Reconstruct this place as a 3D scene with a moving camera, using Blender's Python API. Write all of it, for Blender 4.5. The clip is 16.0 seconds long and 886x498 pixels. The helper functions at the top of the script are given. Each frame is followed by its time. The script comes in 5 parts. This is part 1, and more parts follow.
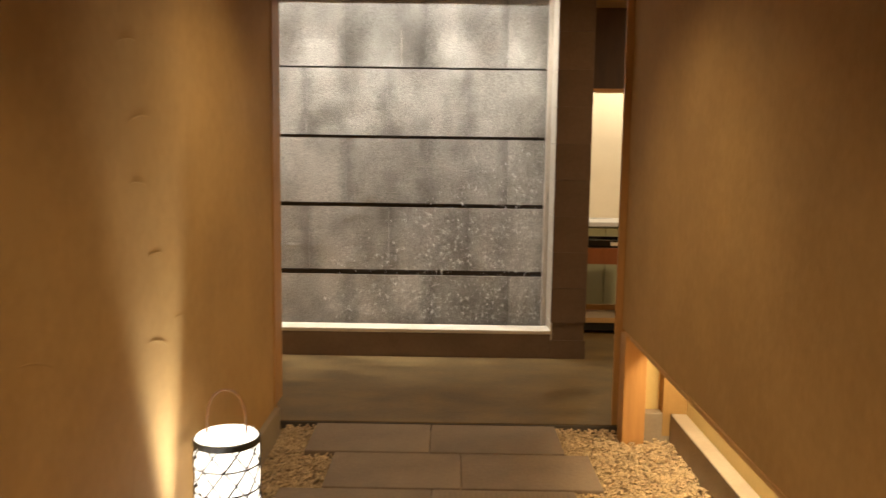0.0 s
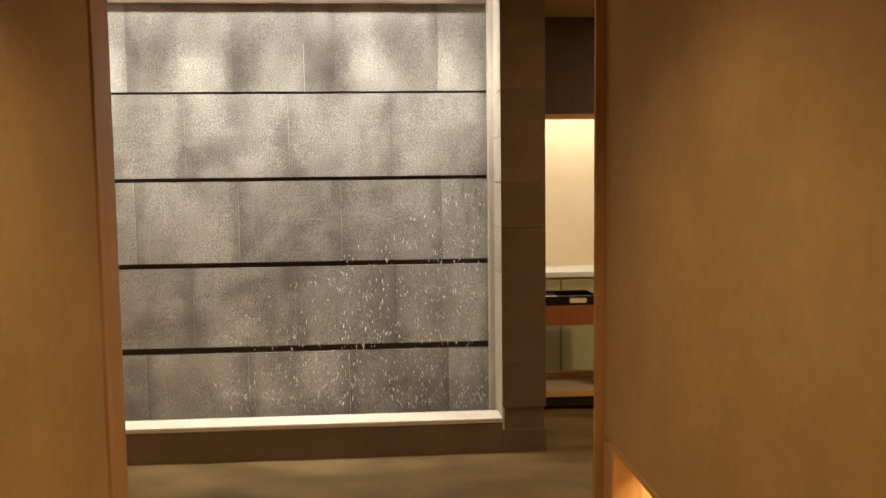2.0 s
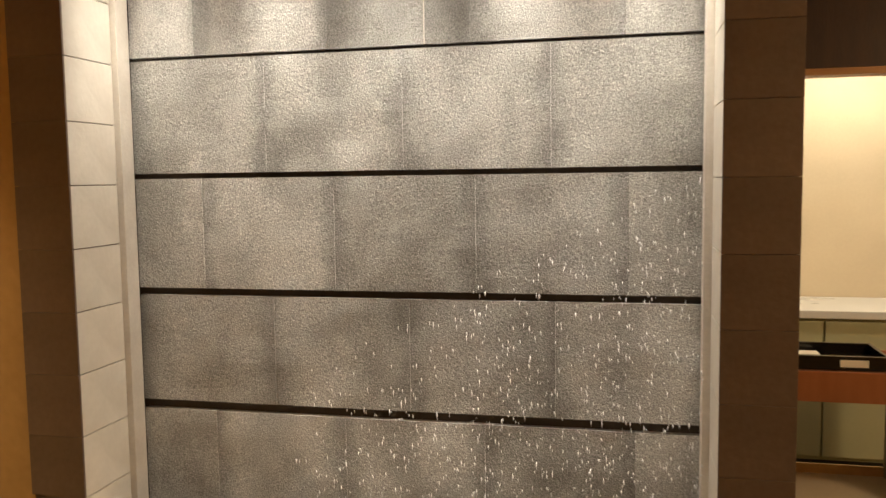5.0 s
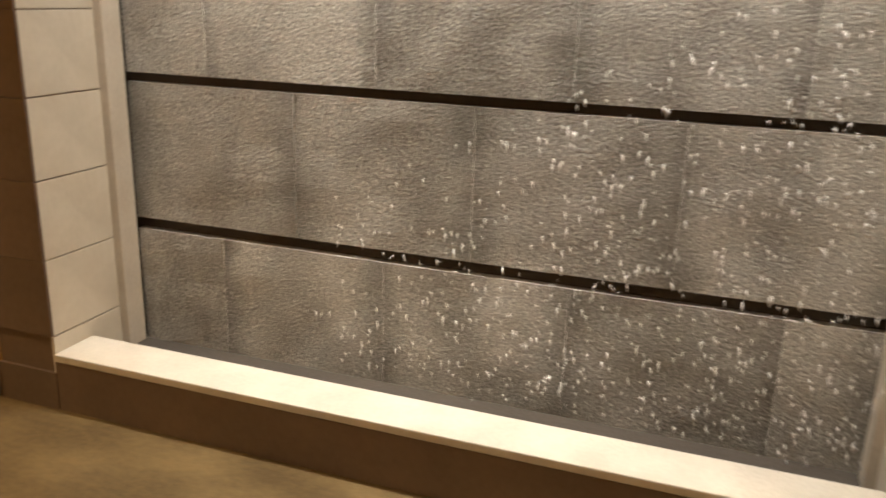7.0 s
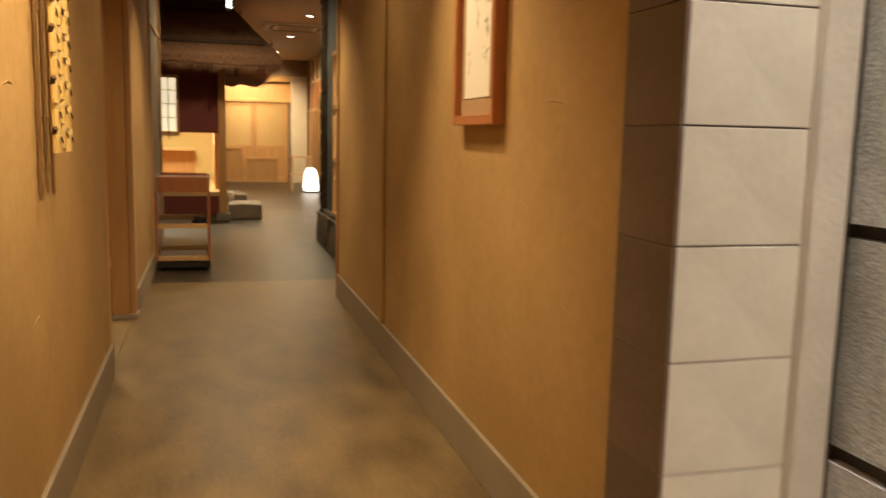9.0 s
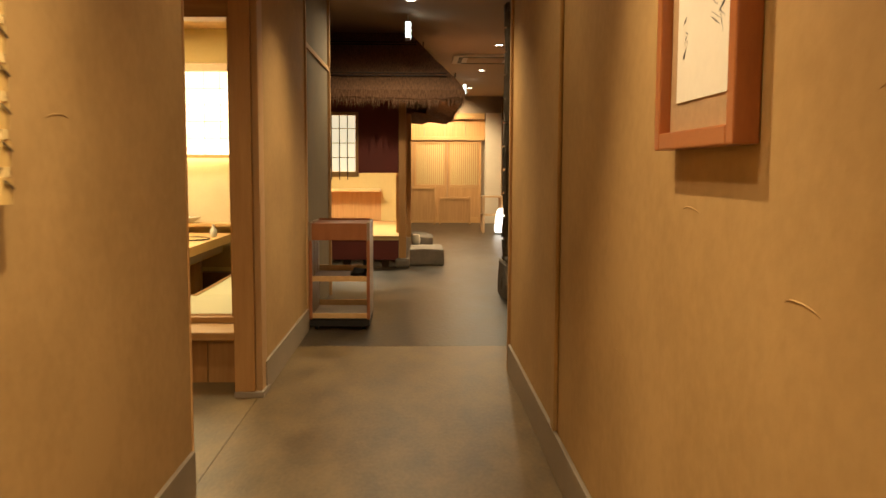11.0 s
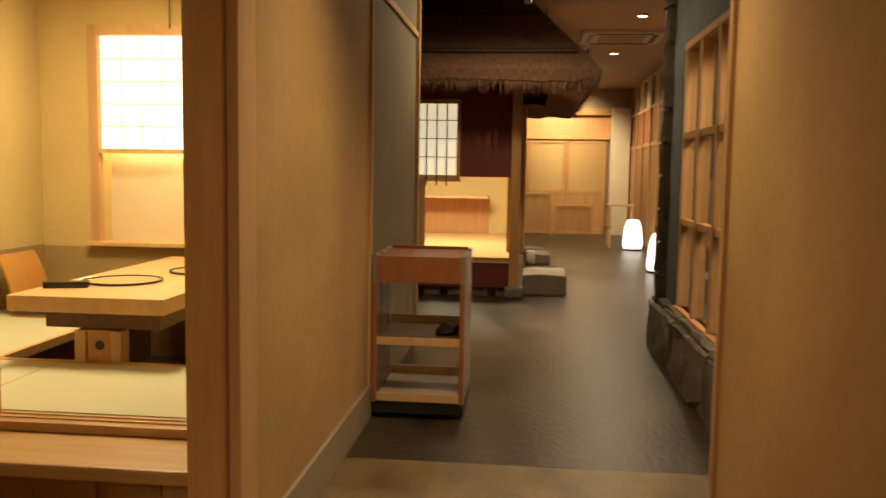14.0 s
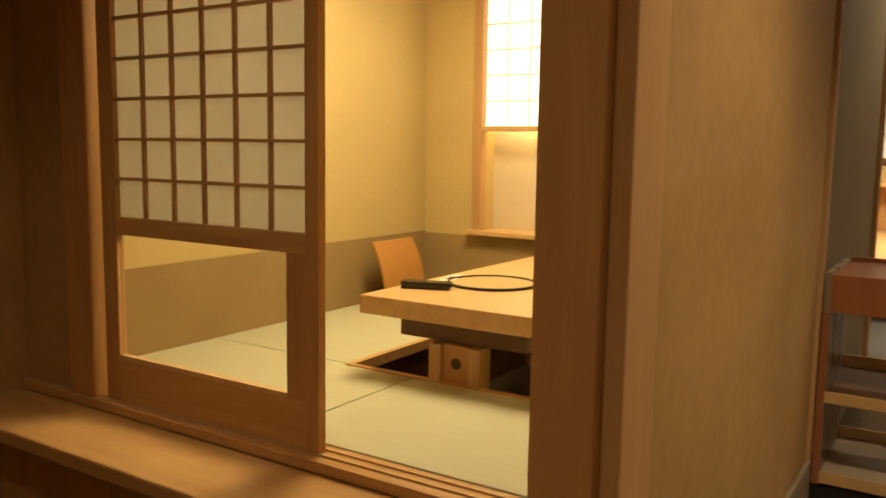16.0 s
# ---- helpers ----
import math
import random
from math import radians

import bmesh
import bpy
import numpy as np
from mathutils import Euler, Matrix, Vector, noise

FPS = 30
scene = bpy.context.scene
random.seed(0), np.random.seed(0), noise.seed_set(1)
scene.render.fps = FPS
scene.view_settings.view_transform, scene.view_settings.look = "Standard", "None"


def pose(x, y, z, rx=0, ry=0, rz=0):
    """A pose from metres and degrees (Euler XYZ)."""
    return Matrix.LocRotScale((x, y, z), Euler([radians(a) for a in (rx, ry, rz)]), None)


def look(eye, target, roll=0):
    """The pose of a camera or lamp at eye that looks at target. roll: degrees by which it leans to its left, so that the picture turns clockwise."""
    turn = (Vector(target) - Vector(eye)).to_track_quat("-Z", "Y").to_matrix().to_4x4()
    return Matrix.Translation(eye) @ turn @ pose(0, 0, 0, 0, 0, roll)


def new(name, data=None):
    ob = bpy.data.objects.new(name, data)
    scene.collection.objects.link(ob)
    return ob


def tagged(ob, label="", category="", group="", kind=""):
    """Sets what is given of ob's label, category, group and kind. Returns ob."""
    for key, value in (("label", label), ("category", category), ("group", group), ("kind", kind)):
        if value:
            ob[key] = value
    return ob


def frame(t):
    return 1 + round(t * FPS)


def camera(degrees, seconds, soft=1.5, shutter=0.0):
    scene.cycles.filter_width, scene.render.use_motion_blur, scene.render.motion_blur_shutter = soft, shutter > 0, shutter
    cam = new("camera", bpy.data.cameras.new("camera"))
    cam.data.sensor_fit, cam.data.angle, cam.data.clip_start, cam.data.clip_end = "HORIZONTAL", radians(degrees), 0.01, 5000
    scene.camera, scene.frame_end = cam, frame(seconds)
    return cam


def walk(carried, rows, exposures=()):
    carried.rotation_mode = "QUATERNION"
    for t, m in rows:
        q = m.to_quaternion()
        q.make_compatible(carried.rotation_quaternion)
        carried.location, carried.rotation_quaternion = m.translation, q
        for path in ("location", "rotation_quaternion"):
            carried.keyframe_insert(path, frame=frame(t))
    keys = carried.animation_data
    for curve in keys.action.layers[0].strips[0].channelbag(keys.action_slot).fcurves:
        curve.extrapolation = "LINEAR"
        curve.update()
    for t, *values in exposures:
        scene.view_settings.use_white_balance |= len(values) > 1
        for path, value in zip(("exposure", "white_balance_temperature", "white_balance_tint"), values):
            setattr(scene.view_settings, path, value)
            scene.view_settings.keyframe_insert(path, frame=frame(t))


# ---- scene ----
cam = camera(56.1, 16.0, shutter=0.5)
PATH = [
    (0, (0.054, 0.536, 1.461), (0.043, 2.521, 1.221), 0.8),
    (0.5, (0.083, 0.834, 1.485), (0.198, 2.815, 1.234), 0.5),
    (1, (0.142, 1.126, 1.509), (0.296, 3.107, 1.28), 0.8),
    (1.5, (0.133, 1.467, 1.503), (0.289, 3.449, 1.284), 0.0),
    (2, (0.165, 1.768, 1.507), (0.297, 3.758, 1.348), -0.7),
    (2.5, (0.239, 2.061, 1.492), (0.304, 4.056, 1.369), -0.2),
    (3, (0.305, 2.35, 1.484), (0.289, 4.348, 1.397), -0.4),
    (3.5, (0.427, 2.579, 1.5), (0.345, 4.576, 1.418), -1.2),
    (4, (0.465, 2.833, 1.528), (0.222, 4.815, 1.407), -1.4),
    (4.2, (0.508, 2.96, 1.533), (0.206, 4.932, 1.396), -1.2),
    (6.5, (0.395, 4.171, 1.387), (-0.143, 6.059, 1.005), 0.2),
    (7, (0.341, 4.4, 1.329), (-0.299, 6.202, 0.744), 1.7),
    (7.5, (0.237, 4.652, 1.309), (-0.78, 6.29, 0.776), 2.8),
    (8, (0.198, 4.945, 1.284), (-1.2, 6.306, 0.846), 1.4),
    (8.5, (0.184, 5.254, 1.271), (-1.619, 6.036, 0.898), 0.7),
    (9, (-0.116, 5.354, 1.223), (-2.024, 5.891, 0.953), 1.3),
    (9.5, (-0.378, 5.485, 1.228), (-2.342, 5.776, 0.983), 0.3),
    (10, (-0.698, 5.573, 1.232), (-2.681, 5.673, 0.993), 0.9),
    (12.3, (-2.349, 5.819, 1.192), (-4.342, 5.878, 1.025), -0.1),
    (12.5, (-2.546, 5.774, 1.218), (-4.537, 5.826, 1.036), 0.0),
    (13, (-2.929, 5.742, 1.256), (-4.919, 5.732, 1.06), 0.4),
    (13.5, (-3.276, 5.703, 1.218), (-5.267, 5.635, 1.034), 0.1),
    (14, (-3.605, 5.649, 1.239), (-5.586, 5.447, 1.053), 0.9),
    (14.5, (-3.896, 5.542, 1.23), (-5.86, 5.207, 1.056), 0.5),
    (15, (-4.176, 5.505, 1.211), (-6.062, 4.866, 1.028), -0.0),
    (15.5, (-4.45, 5.358, 1.194), (-6.216, 4.437, 1.011), 1.4),
    (16, (-4.593, 5.304, 1.218), (-6.264, 4.231, 0.979), 0.9),
]
EXPOSURES = [(0, 0.0), (7, 0.0), (8, 0.0), (9.5, 0.15), (10, 0.15), (12.5, 0.22), (13.2, 0.0), (14, -0.12), (14.5, -0.17), (15.5, -0.3), (16, -0.3)]
walk(cam, [(t, look(eye, target, roll)) for t, eye, target, roll in PATH], EXPOSURES)

# ---- world, lights, exposure ----
world = bpy.data.worlds.new("world")
scene.world = world
world.use_nodes = True
world.node_tree.nodes["Background"].inputs[0].default_value = (0.02, 0.017, 0.013, 1)
world.node_tree.nodes["Background"].inputs[1].default_value = 1.0
scene.view_settings.exposure = 0.0

WARM = (1.0, 0.76, 0.45)
CREAM = (1.0, 0.84, 0.62)
HALLWARM = (1.0, 0.79, 0.50)


def spot(x, y, z, target, watts, size, blend=0.6, colour=WARM, radius=0.03):
    d = bpy.data.lights.new("spot_light", "SPOT")
    d.energy, d.spot_size, d.spot_blend, d.color, d.shadow_soft_size = watts, radians(size), blend, colour, radius
    ob = new("spot_light", d)
    ob.matrix_world = look((x, y, z), target)
    return ob


def area(x, y, z, target, watts, sx, sy, colour=WARM):
    d = bpy.data.lights.new("area_light", "AREA")
    d.shape, d.size, d.size_y, d.energy, d.color = "RECTANGLE", sx, sy, watts, colour
    ob = new("area_light", d)
    straight = target[0] == x and target[1] == y
    ob.matrix_world = pose(x, y, z) if straight else look((x, y, z), target)
    return ob


def bulb(x, y, z, watts, radius=0.05, colour=WARM):
    d = bpy.data.lights.new("bulb_light", "POINT")
    d.energy, d.shadow_soft_size, d.color = watts, radius, colour
    ob = new("bulb_light", d)
    ob.location = (x, y, z)
    return ob


# niche wall washers behind the head beam
for wx in (-1.42, -0.92, -0.42, 0.08, 0.58):
    spot(wx, 6.42, 2.70, (wx, 6.60, 0.6), 145, 56, 1.0, (1.0, 0.93, 0.82), 0.12)
area(-0.42, 6.43, 2.72, (-0.42, 6.46, 1.0), 15, 2.2, 0.06, (1.0, 0.93, 0.84))
# ceiling downlights of the corridor and the hall (fixtures are built below)
CORRIDOR_SPOTS = [(-2.6, 5.35), (-6.35, 5.6)]
for lx, ly in CORRIDOR_SPOTS:
    spot(lx, ly, 2.53, (lx, ly, 0), 135 if lx < -5 else 72, 118 if lx < -5 else 110, 1.0)
# added spots without fixtures that brighten the south wall and the charm
spot(-2.0, 5.6, 2.53, (-2.7, 4.87, 0.7), 165, 96, 1.0, WARM, 0.02)
spot(-1.0, 5.6, 2.53, (-2.84, 4.88, 1.5), 50, 50, 1.0, WARM, 0.012)
# added fills for the dim corridor stretch and the alcove
spot(-4.5, 5.55, 2.53, (-4.5, 5.7, 0), 25, 150, 1.0)
spot(-5.2, 3.7, 2.53, (-5.2, 3.7, 0), 45, 130, 1.0)
# spot on the picture
spot(-3.25, 5.62, 2.53, (-2.95, 6.28, 0.9), 95, 78, 1.0, WARM, 0.012)
HALL_SPOTS = [(-9.0, 5.75), (-10.0, 5.55), (-13.0, 6.74), (-15.9, 6.72), (-19.0, 6.7)]
for lx, ly in HALL_SPOTS:
    spot(lx, ly, 2.93, (lx, ly, 0), 30 if lx > -9.5 else 110 if lx > -11 else 190, 160, 0.8, HALLWARM)
for lx, ly, gx, gy in ((-10.0, 5.55, -10.0, 5.42), (-13.0, 6.74, -12.6, 6.6), (-15.9, 6.72, -15.3, 6.5)):
    spot(lx, ly, 2.92, (gx, gy, 0), 240, 44, 1.0, HALLWARM)
# passage: two downlights behind and above the walker, an uplight by the lantern, a strip in the low recess
for lx, ly in ((0.0, 1.2), (0.0, 3.6)):
    spot(lx, ly, 2.53, (lx, ly, 0), 74 if ly < 2 else 92, 130, 1.0)
spot(-0.715, 3.10, 0.10, (-0.86, 3.0, 1.9), 125, 44, 1.0, (1.0, 0.97, 0.84), 0.05)
area(1.23, 2.4, 0.60, (1.23, 2.4, 0.0), 40, 0.05, 4.6, (1.0, 0.75, 0.42))
# lantern bulbs
bulb(-0.69, 3.27, 0.27, 5, 0.05, CREAM)
bulb(-17.45, 7.36, 0.28, 7, 0.05, CREAM)
bulb(-14.33, 7.32, 0.28, 7, 0.05, CREAM)
# tatami room: an added, unseen ceiling fill and the glow behind the paper window
area(-7.6, 3.5, 2.42, (-7.6, 3.5, 0), 66, 0.7, 0.7, (1.0, 0.79, 0.42))
area(-8.98, 3.45, 1.72, (-8.0, 3.45, 1.60), 22, 1.2, 0.6, (1.0, 0.82, 0.48))
# hut room and the space behind the hall window
area(-13.2, 4.6, 2.02, (-13.2, 4.6, 0), 105, 0.8, 0.8, (1.0, 0.86, 0.56))
area(-8.0, 7.5, 2.45, (-8.0, 7.5, 0), 40, 2.0, 0.4, WARM)
# service counter behind the column
spot(1.6, 7.55, 2.40, (1.6, 8.3, 1.2), 90, 120, 0.9, CREAM)
area(2.6, 5.6, 2.55, (2.6, 5.6, 0), 40, 0.4, 0.4, WARM)


# ---- materials ----
def mat(name, a, b=None, rough=0.6, scale=6.0, stretch=(1, 1, 1), bump=0.15, fine=60.0, metal=0.0, spec=0.5, coat=0.0, rand=0.0, contrast=(0.3, 0.7), roughvar=0.12, even=False):
    m = bpy.data.materials.new(name)
    m.use_nodes = True
    nt = m.node_tree
    n, l = nt.nodes, nt.links
    p = n["Principled BSDF"]
    b = b or tuple(c * 0.8 for c in a)
    tc = n.new("ShaderNodeTexCoord")
    mp = n.new("ShaderNodeMapping")
    mp.inputs["Scale"].default_value = stretch
    l.new(tc.outputs["Object"], mp.inputs[0])
    big = n.new("ShaderNodeTexNoise")
    big.inputs["Scale"].default_value, big.inputs["Detail"].default_value = scale, 8
    l.new(mp.outputs[0], big.inputs["Vector"])
    small = n.new("ShaderNodeTexNoise")
    small.inputs["Scale"].default_value, small.inputs["Detail"].default_value = fine, 4
    l.new(tc.outputs["Object"] if even else mp.outputs[0], small.inputs["Vector"])
    mix = n.new("ShaderNodeMath")
    mix.operation = "MULTIPLY_ADD"
    l.new(small.outputs["Fac"], mix.inputs[0])
    mix.inputs[1].default_value = 0.35
    l.new(big.outputs["Fac"], mix.inputs[2])
    sub = n.new("ShaderNodeMath")
    sub.operation = "SUBTRACT"
    l.new(mix.outputs[0], sub.inputs[0])
    sub.inputs[1].default_value = 0.175
    ramp = n.new("ShaderNodeValToRGB")
    ramp.color_ramp.elements[0].position, ramp.color_ramp.elements[1].position = contrast
    ramp.color_ramp.elements[0].color, ramp.color_ramp.elements[1].color = (*b, 1), (*a, 1)
    l.new(sub.outputs[0], ramp.inputs[0])
    col = ramp.outputs[0]
    if rand:
        oi = n.new("ShaderNodeObjectInfo")
        mr = n.new("ShaderNodeMapRange")
        mr.inputs["To Min"].default_value, mr.inputs["To Max"].default_value = 1 - rand, 1 + rand
        l.new(oi.outputs["Random"], mr.inputs["Value"])
        hs = n.new("ShaderNodeHueSaturation")
        l.new(mr.outputs[0], hs.inputs["Value"])
        l.new(col, hs.inputs["Color"])
        col = hs.outputs[0]
    l.new(col, p.inputs["Base Color"])
    rr = n.new("ShaderNodeMapRange")
    rr.inputs["To Min"].default_value, rr.inputs["To Max"].default_value = max(0.02, rough - roughvar), min(1, rough + roughvar)
    l.new(big.outputs["Fac"], rr.inputs["Value"])
    l.new(rr.outputs[0], p.inputs["Roughness"])
    p.inputs["Metallic"].default_value = metal
    p.inputs["Specular IOR Level"].default_value = spec
    p.inputs["Coat Weight"].default_value = coat
    if bump:
        bp = n.new("ShaderNodeBump")
        bp.inputs["Strength"].default_value, bp.inputs["Distance"].default_value = bump, 0.01
        l.new(small.outputs["Fac"], bp.inputs["Height"])
        l.new(bp.outputs[0], p.inputs["Normal"])
    return m


def glow(name, colour, strength):
    m = bpy.data.materials.new(name)
    m.use_nodes = True
    p = m.node_tree.nodes["Principled BSDF"]
    p.inputs["Base Color"].default_value = (*colour, 1)
    p.inputs["Emission Color"].default_value = (*colour, 1)
    p.inputs["Emission Strength"].default_value = strength
    return m


def clear(name, rough=0.02, tint=(1, 1, 1), ior=1.45):
    m = bpy.data.materials.new(name)
    m.use_nodes = True
    p = m.node_tree.nodes["Principled BSDF"]
    p.inputs["Base Color"].default_value = (*tint, 1)
    p.inputs["Transmission Weight"].default_value = 1
    p.inputs["Roughness"].default_value, p.inputs["IOR"].default_value = rough, ior
    return m


PLASTER = mat("ochre_plaster", (0.455, 0.286, 0.110), (0.365, 0.220, 0.080), 0.75, 1.6, bump=0.16, fine=26, spec=0.35, contrast=(0.35, 0.65))
PLASTER_ROOM = mat("pale_yellow_plaster", (0.60, 0.46, 0.20), (0.54, 0.41, 0.175), 0.85, 1.8, bump=0.15, fine=40)
WAINSCOT = mat("brown_paper_dado", (0.36, 0.245, 0.10), (0.31, 0.21, 0.085), 0.8, 3, bump=0.1)
GREYPLASTER = mat("grey_green_plaster", (0.22, 0.17, 0.095), (0.17, 0.13, 0.075), 0.8, 2.5, bump=0.2, fine=50)
CONCRETE = mat("worn_concrete_floor", (0.20, 0.136, 0.060), (0.10, 0.066, 0.030), 0.40, 3.4, (0.8, 1.5, 1.0), bump=0.14, fine=38, spec=0.3, contrast=(0.32, 0.68), roughvar=0.1)
HALLFLOOR = mat("dark_polished_concrete", (0.072, 0.054, 0.033), (0.020, 0.015, 0.009), 0.36, 2.6, (0.8, 1.6, 1.0), bump=0.28, fine=22, spec=0.3, contrast=(0.33, 0.67), roughvar=0.09)
BASEBOARD = mat("grey_skirting", (0.30, 0.24, 0.165), (0.24, 0.19, 0.13), 0.55, 5, bump=0.05)
PANELSTONE = mat("wet_grey_stone", (0.50, 0.48, 0.435), (0.30, 0.287, 0.257), 0.62, 2.6, (1.5, 1.0, 1.0), bump=0.5, fine=150, spec=0.4, contrast=(0.34, 0.66), rand=0.09, even=True)


def damp_edges(m, half):
    """Dark wet seams that water has left along the upright edges of each stone, and pale grains."""
    n, l = m.node_tree.nodes, m.node_tree.links
    p = n["Principled BSDF"]
    col = p.inputs["Base Color"].links[0].from_socket
    tc, sep, info = n.new("ShaderNodeTexCoord"), n.new("ShaderNodeSeparateXYZ"), n.new("ShaderNodeObjectInfo")
    shift = n.new("ShaderNodeVectorMath")
    shift.operation = "ADD"
    l.new(tc.outputs["Object"], shift.inputs[0])
    l.new(info.outputs["Location"], shift.inputs[1])
    for tex in [q for q in n if q.bl_idname == "ShaderNodeTexNoise"]:
        old = tex.inputs["Vector"].links[0].from_node
        if old.bl_idname == "ShaderNodeMapping":
            l.new(shift.outputs[0], old.inputs[0])
        else:
            l.new(shift.outputs[0], tex.inputs["Vector"])
    l.new(tc.outputs["Object"], sep.inputs[0])
    wob = n.new("ShaderNodeTexNoise")
    wob.inputs["Scale"].default_value, wob.inputs["Detail"].default_value = 5.0, 5
    l.new(shift.outputs[0], wob.inputs["Vector"])
    far = n.new("ShaderNodeMath")
    far.operation = "ABSOLUTE"
    l.new(sep.outputs[0], far.inputs[0])
    add = n.new("ShaderNodeMath")
    add.operation = "MULTIPLY_ADD"
    l.new(wob.outputs["Fac"], add.inputs[0])
    add.inputs[1].default_value = 0.24
    l.new(far.outputs[0], add.inputs[2])
    wet = n.new("ShaderNodeMapRange")
    wet.interpolation_type = "SMOOTHSTEP"
    wet.inputs["From Min"].default_value, wet.inputs["From Max"].default_value = half + 0.02, half + 0.12
    wet.inputs["To Min"].default_value, wet.inputs["To Max"].default_value = 1.0, 0.68
    l.new(add.outputs[0], wet.inputs["Value"])
    grain = n.new("ShaderNodeTexNoise")
    grain.inputs["Scale"].default_value, grain.inputs["Detail"].default_value = 170.0, 4
    l.new(shift.outputs[0], grain.inputs["Vector"])
    gr = n.new("ShaderNodeMapRange")
    gr.inputs["From Min"].default_value, gr.inputs["From Max"].default_value = 0.34, 0.68
    gr.inputs["To Min"].default_value, gr.inputs["To Max"].default_value = 0.66, 1.36
    l.new(grain.outputs["Fac"], gr.inputs["Value"])
    both = n.new("ShaderNodeMath")
    both.operation = "MULTIPLY"
    l.new(wet.outputs[0], both.inputs[0])
    l.new(gr.outputs[0], both.inputs[1])
    hs = n.new("ShaderNodeHueSaturation")
    l.new(col, hs.inputs["Color"])
    l.new(both.outputs[0], hs.inputs["Value"])
    l.new(hs.outputs[0], p.inputs["Base Color"])


damp_edges(PANELSTONE, 0.297)
# near-black brown that puts the shade of grooves and niche recess into the colour
GROOVE_SHADE = mat("dark_groove_shade", (0.075, 0.06, 0.047), None, 0.8)
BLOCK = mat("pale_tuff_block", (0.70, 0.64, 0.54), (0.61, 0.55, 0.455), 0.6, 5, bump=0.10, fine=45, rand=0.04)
# brown stone; on the pier fronts its darkness stands for their shaded side
COLUMN = mat("brown_stone_and_pier_shade", (0.17, 0.115, 0.08), (0.12, 0.08, 0.055), 0.6, 3, bump=0.2, fine=45, rand=0.06)
SILL = mat("cream_stone_sill", (0.68, 0.62, 0.53), (0.57, 0.51, 0.43), 0.6, 6, bump=0.2)
SLAB = mat("grey_brown_paving", (0.25, 0.19, 0.14), (0.18, 0.135, 0.10), 0.65, 5, bump=0.25, fine=50, rand=0.1)
KERB = mat("grey_kerb_stone", (0.33, 0.27, 0.20), (0.26, 0.21, 0.155), 0.7, 6, bump=0.2)
PEBBLE = mat("cream_gravel", (0.60, 0.45, 0.26), (0.33, 0.23, 0.13), 0.6, 45, bump=0.05, fine=90)
GRAVELBED = mat("gravel_bed", (0.35, 0.25, 0.145), (0.17, 0.12, 0.07), 0.9, 60, bump=0.5, fine=90)
CEDAR = mat("honey_cedar", (0.50, 0.275, 0.098), (0.41, 0.207, 0.07), 0.5, 3.0, (9, 9, 0.7), bump=0.08, fine=22, rand=0.06)
CEDAR_H = mat("honey_cedar_lying", (0.55, 0.325, 0.12), (0.44, 0.235, 0.08), 0.42, 3.0, (9, 0.7, 9), bump=0.06, fine=22, rand=0.05)
CEDAR_X = mat("honey_cedar_beam", (0.50, 0.26, 0.10), (0.40, 0.19, 0.068), 0.45, 3.0, (0.7, 9, 9), bump=0.06, fine=22, rand=0.05)
PALEWOOD = mat("pale_hinoki", (0.64, 0.42, 0.19), (0.55, 0.34, 0.145), 0.38, 2.6, (0.8, 8, 8), bump=0.05, fine=22)
PALEPOST = mat("pale_post_wood", (0.54, 0.33, 0.15), (0.46, 0.27, 0.115), 0.5, 2.6, (8, 8, 0.7), bump=0.05, fine=22)
DARKWOOD = mat("dark_brown_wood", (0.065, 0.032, 0.018), (0.04, 0.02, 0.012), 0.6, 3, (6, 6, 1), bump=0.15, fine=25)
REDWOOD = mat("red_brown_laminate", (0.34, 0.125, 0.05), (0.27, 0.095, 0.036), 0.35, 3, (1, 6, 1), bump=0.02)
CARTSIDE = mat("grey_brown_laminate", (0.30, 0.22, 0.15), (0.24, 0.175, 0.12), 0.3, 3, (5, 5, 0.6), bump=0.02)
CARTTOP = mat("pale_worn_laminate", (0.50, 0.40, 0.29), (0.42, 0.33, 0.23), 0.35, 4, bump=0.03)
BLACK = mat("matt_black", (0.012, 0.011, 0.010), None, 0.5, bump=0.05)
LACQUER = mat("black_lacquer", (0.010, 0.008, 0.007), None, 0.15, bump=0.0)
STRAW = mat("woven_straw", (0.50, 0.36, 0.15), (0.40, 0.28, 0.11), 0.6, 8, (1, 30, 1), bump=0.2)
PAPER = mat("shoji_paper", (0.84, 0.80, 0.70), (0.79, 0.75, 0.65), 0.8, 5, bump=0.06)
_n, _l = PAPER.node_tree.nodes, PAPER.node_tree.links
_t, _m = _n.new("ShaderNodeBsdfTranslucent"), _n.new("ShaderNodeMixShader")
_t.inputs[0].default_value, _m.inputs[0].default_value = (0.85, 0.82, 0.74, 1), 0.45
_l.new(_n["Principled BSDF"].outputs[0], _m.inputs[1])
_l.new(_t.outputs[0], _m.inputs[2])
_l.new(_m.outputs[0], _n["Material Output"].inputs[0])
WHITEPAPER = mat("white_scroll_paper", (0.78, 0.72, 0.60), (0.72, 0.66, 0.55), 0.8, 5, bump=0.04)
MOUNT = mat("tan_brocade_mount", (0.42, 0.27, 0.14), (0.36, 0.225, 0.115), 0.7, 30, bump=0.1)
FRAME = mat("orange_stained_frame", (0.42, 0.145, 0.04), (0.33, 0.105, 0.03), 0.35, 3, (6, 6, 1), bump=0.04)
FRAME_X = mat("orange_stained_rail", (0.42, 0.155, 0.045), (0.33, 0.11, 0.032), 0.35, 3, (1, 6, 6), bump=0.04)
